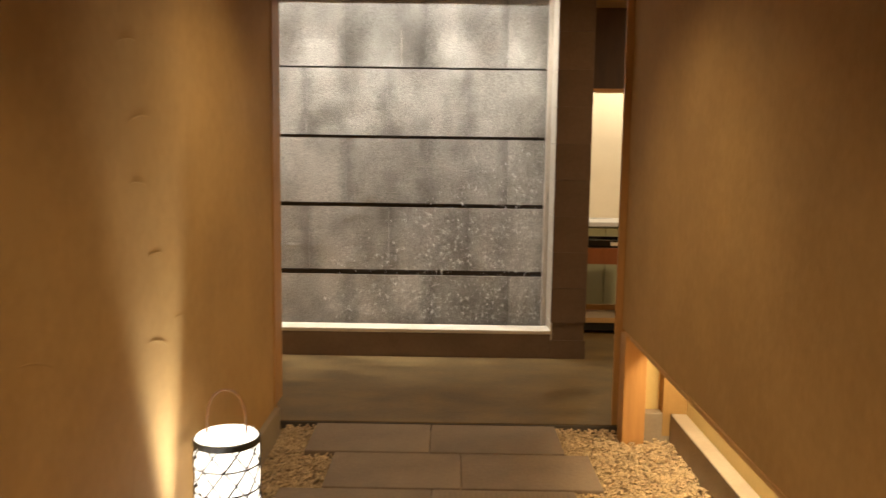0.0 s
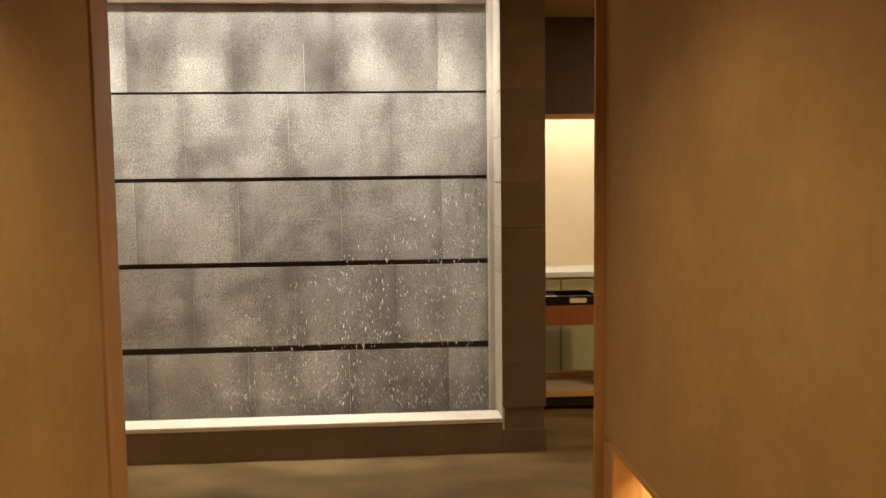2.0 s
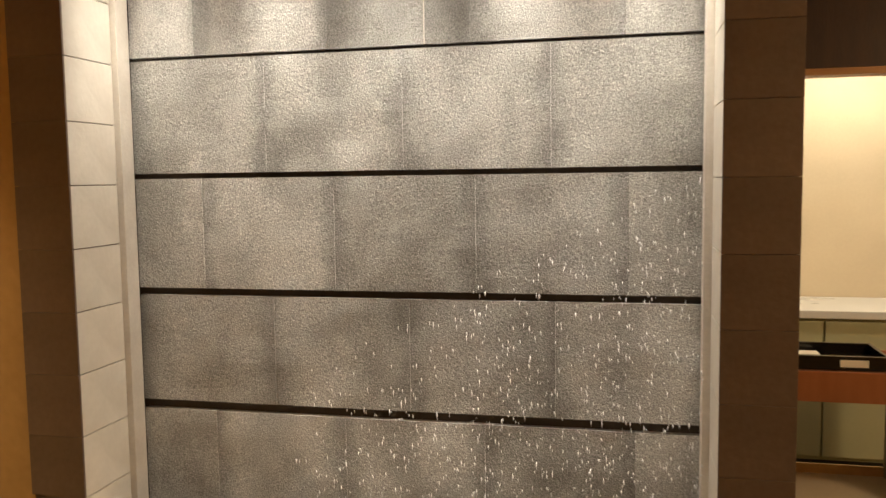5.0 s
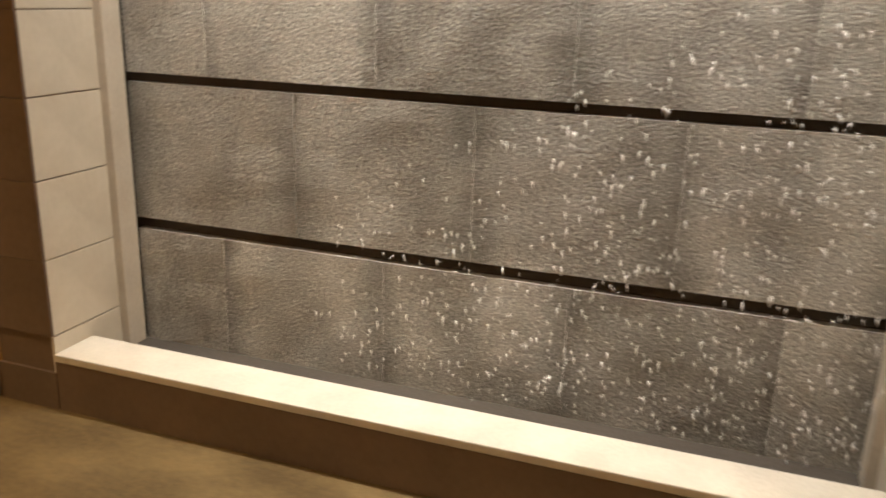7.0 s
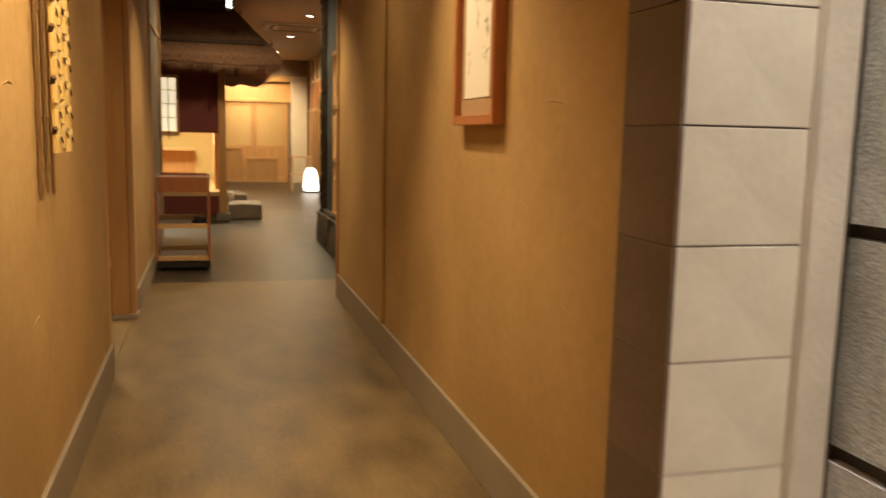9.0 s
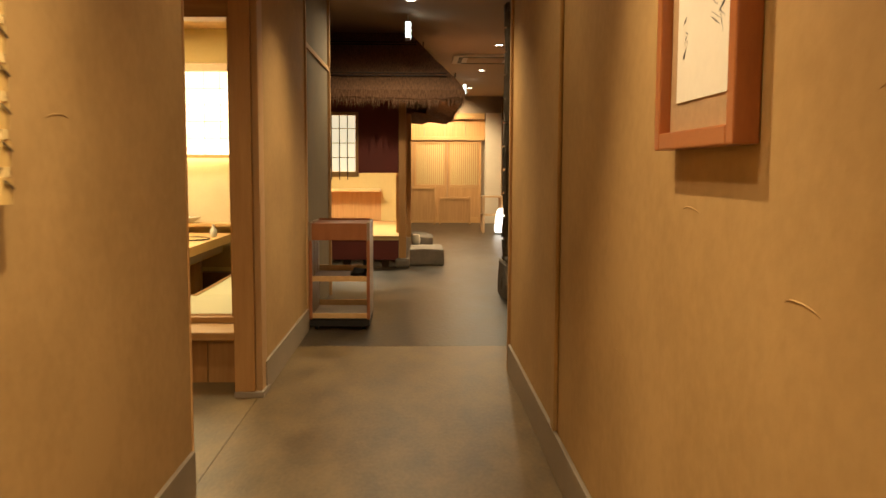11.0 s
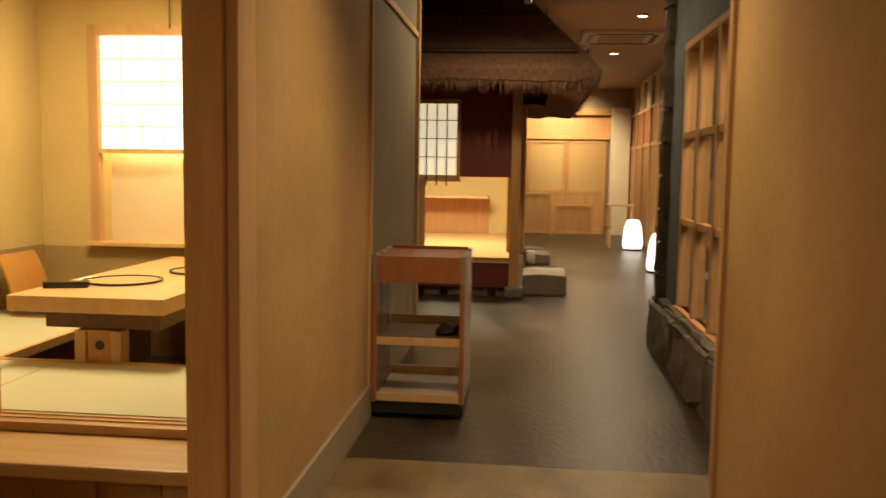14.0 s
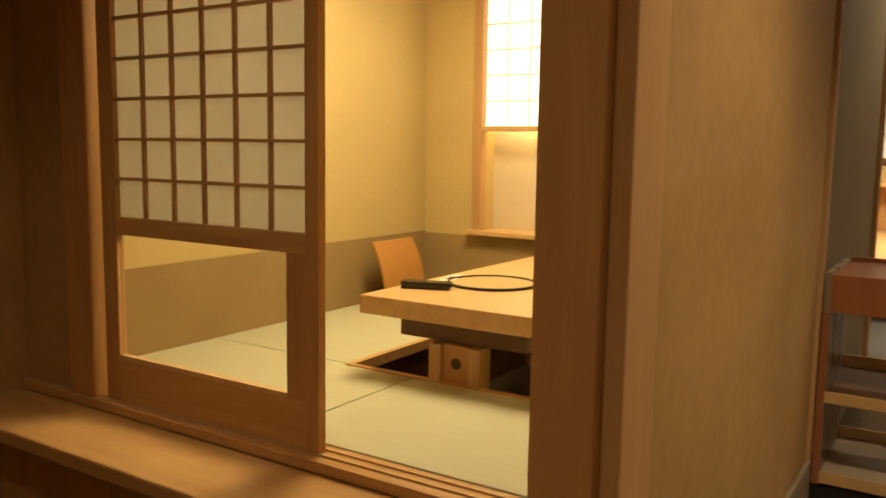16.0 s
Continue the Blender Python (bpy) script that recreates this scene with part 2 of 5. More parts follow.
INK = mat("ink", (0.03, 0.028, 0.026), None, 0.7, bump=0)
TATAMI = mat("green_tatami_weave", (0.56, 0.55, 0.38), (0.50, 0.49, 0.33), 0.7, 5, (40, 1, 1), bump=0.25, fine=30, rand=0.06)
TATAMI_EDGE = mat("tatami_edge", (0.25, 0.22, 0.12), None, 0.8)
REDWALL = mat("bengara_red_wall", (0.16, 0.030, 0.018), (0.125, 0.024, 0.014), 0.75, 2, bump=0.15, fine=45)
THATCH = mat("brown_thatch", (0.32, 0.165, 0.085), (0.13, 0.066, 0.035), 0.9, 6, (3, 14, 3), bump=0.9, fine=45)
CEILING_D = mat("brown_ceiling_paint", (0.36, 0.27, 0.18), (0.32, 0.24, 0.16), 0.7, 1, bump=0.05)
CEILING = mat("plain_ceiling", (0.42, 0.31, 0.18), (0.38, 0.28, 0.16), 0.8, 1.5, bump=0.05)
BLUEGREY = mat("blue_grey_rough_plaster", (0.10, 0.11, 0.105), (0.06, 0.065, 0.06), 0.8, 4, bump=0.8, fine=26)
ROUGHSTONE = mat("rough_grey_stone", (0.20, 0.155, 0.105), (0.08, 0.062, 0.042), 0.7, 7, bump=1.0, fine=26)
STEPSTONE = mat("grey_step_stone", (0.23, 0.19, 0.135), (0.16, 0.13, 0.095), 0.7, 6, bump=0.3, fine=40)
PALEWALL = mat("cream_wall", (0.66, 0.57, 0.41), (0.60, 0.51, 0.36), 0.8, 3, bump=0.1)
COUNTERTOP = mat("white_counter", (0.70, 0.70, 0.68), (0.62, 0.62, 0.60), 0.3, 4, bump=0)
CABINET = mat("pale_green_cabinet", (0.42, 0.42, 0.26), (0.38, 0.38, 0.235), 0.5, 3, bump=0.02)
STEEL = mat("brushed_steel", (0.45, 0.45, 0.44), None, 0.35, 8, (1, 20, 1), bump=0.02, metal=1)
WHITEPLASTIC = mat("off_white_plastic", (0.55, 0.51, 0.44), None, 0.5, bump=0)
BAMBOO = mat("split_bamboo", (0.66, 0.46, 0.17), (0.50, 0.32, 0.10), 0.4, 8, (1, 1, 0.4), bump=0.05, fine=40)
CORD = mat("dark_brown_cord", (0.07, 0.035, 0.015), None, 0.8, bump=0)
LANTERN_RIB = mat("dark_lantern_rib", (0.035, 0.033, 0.03), None, 0.6, bump=0)
LANTERN_PAPER = glow("lit_lantern_paper", (1.0, 0.92, 0.80), 2.6)
WINDOW_PAPER = glow("lit_window_paper", (1.0, 0.88, 0.60), 1.7)
HUT_PAPER = glow("lit_hut_window_paper", (1.0, 0.86, 0.58), 0.75)
LOWGLOW = glow("lit_lower_window_panel", (0.95, 0.70, 0.30), 0.55)
LAMPFACE = glow("lamp_face", (1.0, 0.9, 0.72), 14.0)
EXITFACE = glow("exit_sign_face", (0.85, 1.0, 0.95), 3.0)
GLASS = clear("window_glass")
# near-white base colour stands in for the glints on clear drops
WATER = mat("water_drop_glint", (0.9, 0.9, 0.88), None, 0.2, bump=0)
WATER.node_tree.nodes["Principled BSDF"].inputs["Transmission Weight"].default_value = 0.12
COPPER = mat("bent_cane_handle", (0.30, 0.16, 0.07), None, 0.35, bump=0.02)
CUSHION = mat("grey_brown_cushion", (0.12, 0.085, 0.055), (0.085, 0.06, 0.04), 0.9, 12, bump=0.3)
PLY = mat("orange_plywood", (0.52, 0.25, 0.06), (0.44, 0.20, 0.045), 0.35, 3, (6, 1, 1), bump=0.02)
PORCELAIN = mat("white_porcelain", (0.72, 0.69, 0.62), None, 0.15, bump=0)
# deeper brown for the foot well, the table apron and upper cart shelf
DARKBOARDS = mat("dark_brown_boards", (0.16, 0.075, 0.03), (0.11, 0.05, 0.02), 0.5, 3, (1, 8, 8), bump=0.05)


# ---- building helpers ----
def B():
    return bmesh.new()


def bx(bm, x0, x1, y0, y1, z0, z1, bev=0.0):
    v = [bm.verts.new((x, y, z)) for x in (x0, x1) for y in (y0, y1) for z in (z0, z1)]
    fs = [bm.faces.new([v[i] for i in q]) for q in ((0, 1, 3, 2), (4, 6, 7, 5), (0, 4, 5, 1), (2, 3, 7, 6), (0, 2, 6, 4), (1, 5, 7, 3))]
    if bev:
        es = list({e for f in fs for e in f.edges})
        bmesh.ops.bevel(bm, geom=es, offset=bev, segments=2, affect="EDGES", profile=0.6)
    return bm


def tube(bm, p, q, r, r2=None, seg=10, caps=True):
    p, q = Vector(p), Vector(q)
    d = q - p
    m = Matrix.Translation((p + q) / 2) @ d.to_track_quat("Z", "Y").to_matrix().to_4x4()
    bmesh.ops.create_cone(bm, cap_ends=caps, segments=seg, radius1=r, radius2=r if r2 is None else r2, depth=d.length, matrix=m)
    return bm


def lathe(bm, pts, seg=28, cx=0, cy=0, caps=True):
    rings = [[bm.verts.new((cx + r * math.cos(2 * math.pi * i / seg), cy + r * math.sin(2 * math.pi * i / seg), z)) for i in range(seg)] for r, z in pts]
    for a, b in zip(rings, rings[1:]):
        for i in range(seg):
            bm.faces.new((a[i], a[(i + 1) % seg], b[(i + 1) % seg], b[i]))
    if caps:
        bm.faces.new(list(reversed(rings[0])))
        bm.faces.new(rings[-1])
    return bm


def mesh(name, bm, material, smooth=False):
    me = bpy.data.meshes.new(name)
    bmesh.ops.recalc_face_normals(bm, faces=bm.faces[:])
    bm.to_mesh(me)
    bm.free()
    me.materials.append(material)
    if smooth:
        for p in me.polygons:
            p.use_smooth = True
    return me


def part(name, bm, material, parent, label="", smooth=False):
    ob = new(name, mesh(name, bm, material, smooth))
    ob.parent = parent
    if label:
        tagged(ob, label)
    return ob


def shared(name, me, parent, m):
    ob = new(name, me)
    ob.parent = parent
    ob.matrix_local = m
    return ob


def structure(name, bm, material, label, category="wall"):
    return tagged(new(name, mesh(name, bm, material)), label, category, kind="structure")


def thing(name, x, y, z, label, category, group="", rz=0):
    ob = new(name)
    ob.empty_display_size = 0.1
    ob.matrix_world = pose(x, y, z, 0, 0, rz)
    return tagged(ob, label, category, group)


def rough_up(bm, amount, scale):
    for v in bm.verts:
        n = noise.noise_vector(v.co * scale)
        v.co += n * amount


# ---- floors and ceilings ----
structure("floor_corridor", bx(B(), -7.05, 3.2, 4.86, 8.6, -0.15, 0), CONCRETE, "worn brown concrete corridor floor with scuffs", "floor")
structure("floor_alcove", bx(B(), -6.1, -4.25, 2.2, 4.857, -0.15, 0), CONCRETE, "worn brown concrete floor of the entry alcove", "floor")
structure("floor_hall", bx(B(), -22, -7.053, 2.2, 8.6, -0.15, 0), HALLFLOOR, "dark grey polished concrete hall floor", "floor")
structure("floor_passage", bx(B(), -1.2, 1.4, -1.6, 4.845, -0.15, -0.045), GRAVELBED, "bed of cream gravel under the paving", "floor")
structure("ceiling_corridor", bx(B(), -6.55, 3.4, 4.7, 6.36, 2.56, 2.7), CEILING, "plain tan corridor ceiling", "ceiling")
# recess ceiling in the dark groove colour, which stands for shade
structure("ceiling_niche", bx(B(), -1.9, 1.05, 6.361, 6.95, 2.76, 2.8), GROOVE_SHADE, "recess over the water niche, coloured dark for its shade", "ceiling")
structure("ceiling_counter", bx(B(), 1.03, 3.4, 6.361, 8.8, 2.56, 2.7), CEILING, "plain tan ceiling over the counter", "ceiling")
structure("ceiling_passage", bx(B(), -1.3, 1.6, -1.8, 4.7, 2.56, 2.7), CEILING, "plain tan passage ceiling", "ceiling")
structure("ceiling_alcove", bx(B(), -6.43, -4.2, 2.1, 4.7, 2.56, 2.7), CEILING, "plain tan alcove ceiling", "ceiling")
structure("ceiling_room", bx(B(), -9.2, -6.43, 2.1, 4.7, 2.46, 2.6), PALEWOOD, "pale boarded ceiling of the tatami room", "ceiling")
structure("ceiling_hall", bx(B(), -22, -6.55, 2.2, 8.8, 2.96, 3.1), CEILING_D, "dark brown painted hall ceiling", "ceiling")
structure("ceiling_step", bx(B(), -6.55, -6.45, 4.7, 8.8, 2.7, 2.97), CEILING_D, "dark drop between the two ceilings", "ceiling")

# ---- passage ----
structure("wall_passage_left", bx(B(), -1.0, -0.83, -1.6, 4.69, -0.1, 2.57), PLASTER, "ochre clay plaster wall with trowel marks")
b = bx(B(), 0.985, 1.16, -1.6, 4.86, 0.53, 2.57)
structure("wall_passage_right", b, PLASTER, "ochre clay plaster wall floating over a lit recess")
structure("wall_recess_back", bx(B(), 1.30, 1.45, -1.6, 4.86, -0.1, 0.9), PLASTER_ROOM, "pale plaster back of the low lit recess")
structure("wall_recess_end", bx(B(), 1.078, 1.30, 4.78, 4.86, -0.1, 0.53), PLASTER_ROOM, "pale plaster end of the low lit recess")
structure("wall_recess_cap", bx(B(), 1.16, 1.45, -1.6, 4.86, 0.62, 0.72), DARKWOOD, "dark cap over the recess", "wall")
structure("wall_passage_back", bx(B(), -1.2, 1.5, -1.75, -1.6, -0.1, 2.57), PLASTER, "ochre plaster wall closing the passage")
b = bx(B(), -0.83, -0.80, -1.6, 4.70, -0.05, 0.12, 0.004)
structure("baseboard_passage", b, BASEBOARD, "grey stone skirting along the gravel", "baseboard")
k = bx(B(), 1.215, 1.297, -1.6, 4.70, -0.05, 0.12, 0.006)
structure("kerb_recess", k, KERB, "grey stone kerb in the recess", "kerb")
structure("kerb_recess_end", bx(B(), 1.08, 1.295, 4.702, 4.778, -0.05, 0.12, 0.006), KERB, "grey stone kerb end in the recess", "kerb")
structure("trim_recess", bx(B(), 0.979, 0.997, -1.6, 4.655, 0.515, 0.535, 0.002), CEDAR_H, "thin wooden edge under the floating wall", "trim")
post = thing("wooden_post", 1.015, 4.73, 0, "warm orange cedar post at the end of the wall", "post")
part("shaft", bx(B(), -0.055, 0.06, -0.075, 0.05, -0.05, 0.531, 0.006), CEDAR, post)
structure("trim_passage_right", bx(B(), 0.948, 1.175, 4.862, 4.885, 0, 2.55, 0.003), CEDAR, "slim cedar edge trim on the wall end", "trim")
structure("trim_passage_left", bx(B(), -0.862, -0.822, 4.70, 4.880, 0.13, 2.55, 0.004), CEDAR, "slim cedar corner trim", "trim")
structure("floor_edge", bx(B(), -0.83, 1.0, 4.847, 4.857, -0.05, -0.004), GROOVE_SHADE, "dark joint at the edge of the corridor floor", "trim")

# crescent trowel marks on the left wall
def scratch(y, z, s, flip, wall="passage"):
    bm = B()
    for i in range(10):
        a0, a1 = math.pi * (0.1 + 0.075 * i), math.pi * (0.1 + 0.075 * (i + 1))
        w = 0.0007 + 0.0014 * math.sin(math.pi * (i + 0.5) / 10)
        p = (0, 2.2 * s * math.cos(a0), 0.5 * s * math.sin(a0) + flip * s * math.cos(a0))
        q = (0, 2.2 * s * math.cos(a1), 0.5 * s * math.sin(a1) + flip * s * math.cos(a1))
        tube(bm, p, q, w, w, 5, False)
    ob = tagged(new("trowel_mark", mesh("trowel_mark", bm, PLASTER)), "raised crescent trowel mark in the ochre plaster", "trowel mark", "trowel marks", "structure")
    ob.matrix_world = {"passage": pose(-0.8302, y, z), "south": pose(y, 4.8702, z, 0, 0, 90), "north": pose(y, 6.2798, z, 0, 0, 90)}[wall]


for my, mz, ms, mf in ((2.27, 0.97, 0.040, -0.5), (3.03, 0.84, 0.045, -0.6), (3.25, 0.88, 0.035, -0.4), (3.02, 1.12, 0.030, 0.0), (2.90, 1.34, 0.028, -0.2), (3.34, 1.30, 0.022, -0.5), (2.85, 1.73, 0.035, 0.3), (2.92, 1.52, 0.040, 0.3), (2.10, 1.30, 0.025, 0.1), (3.75, 1.05, 0.022, -0.2)):
    scratch(my, mz, ms, mf)
for mx, mz, ms, wall in ((-2.68, 0.66, 0.03, "south"), (-3.33, 1.33, 0.03, "south"), (-2.44, 1.32, 0.025, "south"), (-2.28, 1.31, 0.03, "north"), (-2.52, 1.01, 0.028, "north"), (-3.03, 1.13, 0.025, "north"), (-3.6, 0.7, 0.03, "north"), (-2.2, 0.75, 0.035, "north")):
    scratch(mx, mz, ms, 0.15, wall)

# paving slabs, two to a row, in staggered rows
rows = [(4.43, 4.84, -0.63, 0.64, -0.02), (4.00, 4.415, -0.48, 0.75, 0.13), (3.57, 3.985, -0.66, 0.62, 0.0)]
for i in range(8):
    rows.append((3.14 - 0.43 * i, 3.555 - 0.43 * i, (-0.46, -0.64)[i % 2], (0.74, 0.62)[i % 2], (0.1, -0.03)[i % 2]))
for j, (y0, y1, x0, x1, xm) in enumerate(rows):
    for (a, c) in ((x0, xm - 0.002), (xm + 0.002, x1)):
        s = thing("paving_slab", (a + c) / 2, (y0 + y1) / 2, -0.045, "grey-brown paving slab set in cream gravel", "paving slab", "passage paving")
        part("slab", bx(B(), a - (a + c) / 2, c - (a + c) / 2, (y0 - y1) / 2, (y1 - y0) / 2, 0, 0.04, 0.006), SLAB, s)
        if j == 2 and a > -0.1:
            bm = B()
            for i in range(26):
                xx = a - (a + c) / 2 + 0.03 + i * 0.022
                bx(bm, xx, xx + 0.009, (y0 - y1) / 2 + 0.03, (y1 - y0) / 2 - 0.03, 0.038, 0.043)
            part("ribbing", bm, SLAB, s, "ribbed anti-slip surface")

# gravel: loose stones in one mesh
rng = np.random.default_rng(3)
verts, faces = [], []
octo = [(1, 0, 0), (-1, 0, 0), (0, 1, 0), (0, -1, 0), (0, 0, 1), (0, 0, -1)]
octf = [(0, 2, 4), (2, 1, 4), (1, 3, 4), (3, 0, 4), (2, 0, 5), (1, 2, 5), (3, 1, 5), (0, 3, 5)]
for i in range(30000):
    gx, gy = rng.uniform(-0.80, 1.215), 4.84 - 2.7 * rng.random() ** 1.1
    if any(y0 - 0.003 < gy < y1 + 0.003 and x0 - 0.004 < gx < x1 + 0.004 for y0, y1, x0, x1, xm in rows):
        if rng.random() > 0.01:
            continue
    if 0.95 < gx < 1.085 and gy > 4.64:
        continue
    s = rng.uniform(0.006, 0.0115)
    M = Euler(rng.uniform(-0.5, 0.5, 3) + np.array([0, 0, rng.uniform(0, 6)])).to_matrix()
    k = len(verts)
    gz = -0.04 + rng.uniform(0, 0.022)
    for o in octo:
        w = M @ Vector((o[0] * s * 1.4, o[1] * s, o[2] * s * 0.75)) * rng.uniform(0.85, 1.15)
        verts.append((gx + w.x, gy + w.y, gz + w.z))
    faces += [tuple(k + q for q in f) for f in octf]
me = bpy.data.meshes.new("gravel")
me.from_pydata(verts, [], faces)
me.materials.append(PEBBLE)
tagged(new("gravel", me), "cream pea gravel around the paving slabs", "gravel", kind="stuff")

# hand lantern
lan = thing("paper_lantern", -0.69, 3.27, -0.03, "lit white paper lantern with dark bamboo lattice and cane handle", "lantern")
part("shade", lathe(B(), [(0.104, 0.0), (0.108, 0.02), (0.108, 0.50), (0.100, 0.515), (0.02, 0.522)]), LANTERN_PAPER, lan, "glowing white paper shade", True)
part("top_ring", lathe(B(), [(0.1125, 0.485), (0.1125, 0.505), (0.106, 0.508), (0.106, 0.482)]), LANTERN_RIB, lan, "dark bamboo rim")
part("base_ring", lathe(B(), [(0.1125, -0.002), (0.1125, 0.022), (0.107, 0.024), (0.107, -0.001)]), LANTERN_RIB, lan)
for z in (0.075, 0.16, 0.245, 0.33, 0.415):
    bm = B()
    for i in range(24):
        a, c = 2 * math.pi * i / 24, 2 * math.pi * (i + 1) / 24
        tube(bm, (0.110 * math.cos(a), 0.110 * math.sin(a), z), (0.110 * math.cos(c), 0.110 * math.sin(c), z), 0.0034, None, 5, False)
    part("hoop", bm, LANTERN_RIB, lan)
for sgn in (-1, 1):
    for k in range(9):
        bm = B()
        a0 = 2 * math.pi * k / 9
        for i in range(18):
            z0, z1 = 0.02 + 0.47 * i / 18, 0.02 + 0.47 * (i + 1) / 18
            a, c = a0 + sgn * 3.3 * i / 18, a0 + sgn * 3.3 * (i + 1) / 18
            tube(bm, (0.110 * math.cos(a), 0.110 * math.sin(a), z0), (0.110 * math.cos(c), 0.110 * math.sin(c), z1), 0.0034, None, 5, False)
        part("lattice_strip", bm, LANTERN_RIB, lan)
bm = B()
for i in range(22):
    a, c = math.pi * i / 22, math.pi * (i + 1) / 22
    f = lambda t: (0.068 * math.cos(t), 0, 0.515 + 0.155 * math.sin(t) ** 0.62 if 0 < t < math.pi - 1e-6 else 0.50)
    tube(bm, f(a), f(c), 0.0045, None, 7, False)
part("handle", bm, COPPER, lan, "bent cane handle", True)
up = thing("floor_uplight", -0.752, 3.04, -0.03, "small lit floor uplight beside the lantern", "uplight")
part("body", lathe(B(), [(0.028, 0.0), (0.03, 0.07), (0.026, 0.085), (0.022, 0.085), (0.020, 0.07)], 16), BLACK, up)
part("lens", lathe(B(), [(0.019, 0.072), (0.019, 0.076)], 16), LAMPFACE, up)

# ---- water niche ----
NX0, NX1 = -1.63, 0.785
back = structure("wall_niche_back", bx(B(), NX0 - 0.3, NX1 + 0.25, 6.72, 6.9, 0, 2.78), GROOVE_SHADE, "backing of the water wall, dark as the shade in its grooves")
courses = [(0.06, 0.515, -0.67), (0.556, 1.023, -0.385), (1.055, 1.528, -0.70), (1.551, 2.031, -0.40), (2.045, 2.56, -0.715)]


def stone_tile(x0, x1, z0, z1, seed):
    """One stone of the water wall, its face gently uneven, with its origin at its middle."""
    bm = B()
    cx, cz, hw, hh = (x0 + x1) / 2, (z0 + z1) / 2, (x1 - x0) / 2, (z1 - z0) / 2
    nx, nz = 10, 8
    grid = [[bm.verts.new((-hw + 2 * hw * u / nx, 0.005 * noise.noise(Vector((cx + u * 0.5, seed * 3.7, w * 0.5))), -hh + 2 * hh * w / nz)) for u in range(nx + 1)] for w in range(nz + 1)]
    for w in range(nz):
        for u in range(nx):
            bm.faces.new((grid[w][u], grid[w][u + 1], grid[w + 1][u + 1], grid[w + 1][u]))
    ext = bmesh.ops.extrude_edge_only(bm, edges=[e for e in bm.edges if len(e.link_faces) == 1])
    for v in (g for g in ext["geom"] if isinstance(g, bmesh.types.BMVert)):
        v.co.y = 0.035
    ob = part("stone_tile", bm, PANELSTONE, back)
    ob.matrix_local = Matrix.Translation((cx, 6.69, cz))


for i, (z0, z1, joint) in enumerate(courses):
    edges = [NX0 + 0.02] + [joint + 0.594 * k for k in range(-3, 4) if NX0 + 0.08 < joint + 0.594 * k < NX1 - 0.08] + [NX1 - 0.02]
    for k, (x0, x1) in enumerate(zip(edges, edges[1:])):
        stone_tile(x0 + 0.0006, x1 - 0.0006, z0, z1, i * 9 + k)
structure("niche_trough", bx(B(), NX0 + 0.001, NX1 - 0.001, 6.64, 6.668, 2.535, 2.60, 0.004), COLUMN, "brown water trough at the top of the wet wall", "trough")
structure("niche_basin", bx(B(), NX0, NX1, 6.44, 6.72, 0, 0.10), GROOVE_SHADE, "dark wet basin of the water niche", "basin")
BLK = 0.25
for side, xf, sg in (("left", NX0, -1), ("right", NX1, 1)):
    w = structure("wall_niche_" + side, bx(B(), min(xf + sg * 0.012, xf + sg * 0.235), max(xf + sg * 0.012, xf + sg * 0.235), 6.285, 6.75, 0, 2.78), COLUMN, "stone-block pier beside the water niche, front coloured darker for shade")
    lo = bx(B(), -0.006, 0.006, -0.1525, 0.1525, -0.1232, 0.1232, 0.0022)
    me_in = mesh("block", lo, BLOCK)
    # front blocks get the dark colour in place of the shade on that side
    me_shaded_front = mesh("block", bx(B(), -0.122, 0.122, -0.006, 0.006, -0.1242, 0.1242, 0.0015), COLUMN)
    for i in range(-1, 10):
        zc = 0.255 + BLK * (i + 0.5)
        if zc < 0.15:
            continue
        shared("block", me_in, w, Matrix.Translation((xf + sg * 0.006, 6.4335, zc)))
        shared("block", me_shaded_front, w, Matrix.Translation((xf + sg * 0.122, 6.2795, zc)))
    part("block", bx(B(), min(xf, xf + sg * 0.012), max(xf, xf + sg * 0.012), 6.281, 6.586, 0.12, 0.2525, 0.002), BLOCK, w)
    a, c = xf - sg * 0.028, xf + sg * 0.011
    structure("trim_niche_" + side, bx(B(), min(a, c), max(a, c), 6.588, 6.675, 0.1, 2.66, 0.004), SILL, "cream stone strip beside the wet panels", "trim")
bm = bx(B(), NX0, NX1, 6.276, 6.44, 0, 0.17)
structure("niche_kerb", bm, COLUMN, "brown stone kerb under the niche", "kerb")
bm = bx(B(), NX0 + 0.002, NX1 - 0.002, 6.272, 6.445, 0.172, 0.198, 0.004)
structure("niche_sill", bm, SILL, "pale worn stone sill of the water niche", "sill")
structure("pier_base_left", bx(B(), NX0 - 0.245, NX0 - 0.001, 6.2735, 6.284, 0, 0.1305), COLUMN, "brown stone base of the pier", "wall")
structure("pier_base_right", bx(B(), NX1 + 0.001, NX1 + 0.245, 6.2735, 6.284, 0, 0.1305), COLUMN, "brown stone base of the pier", "wall")
structure("wall_niche_head", bx(B(), NX0 - 0.24, NX1 + 0.24, 6.276, 6.36, 2.60, 2.8), COLUMN, "brown head beam over the water niche")

# drops falling before the wet wall
verts, faces = [], []
rng = np.random.default_rng(11)
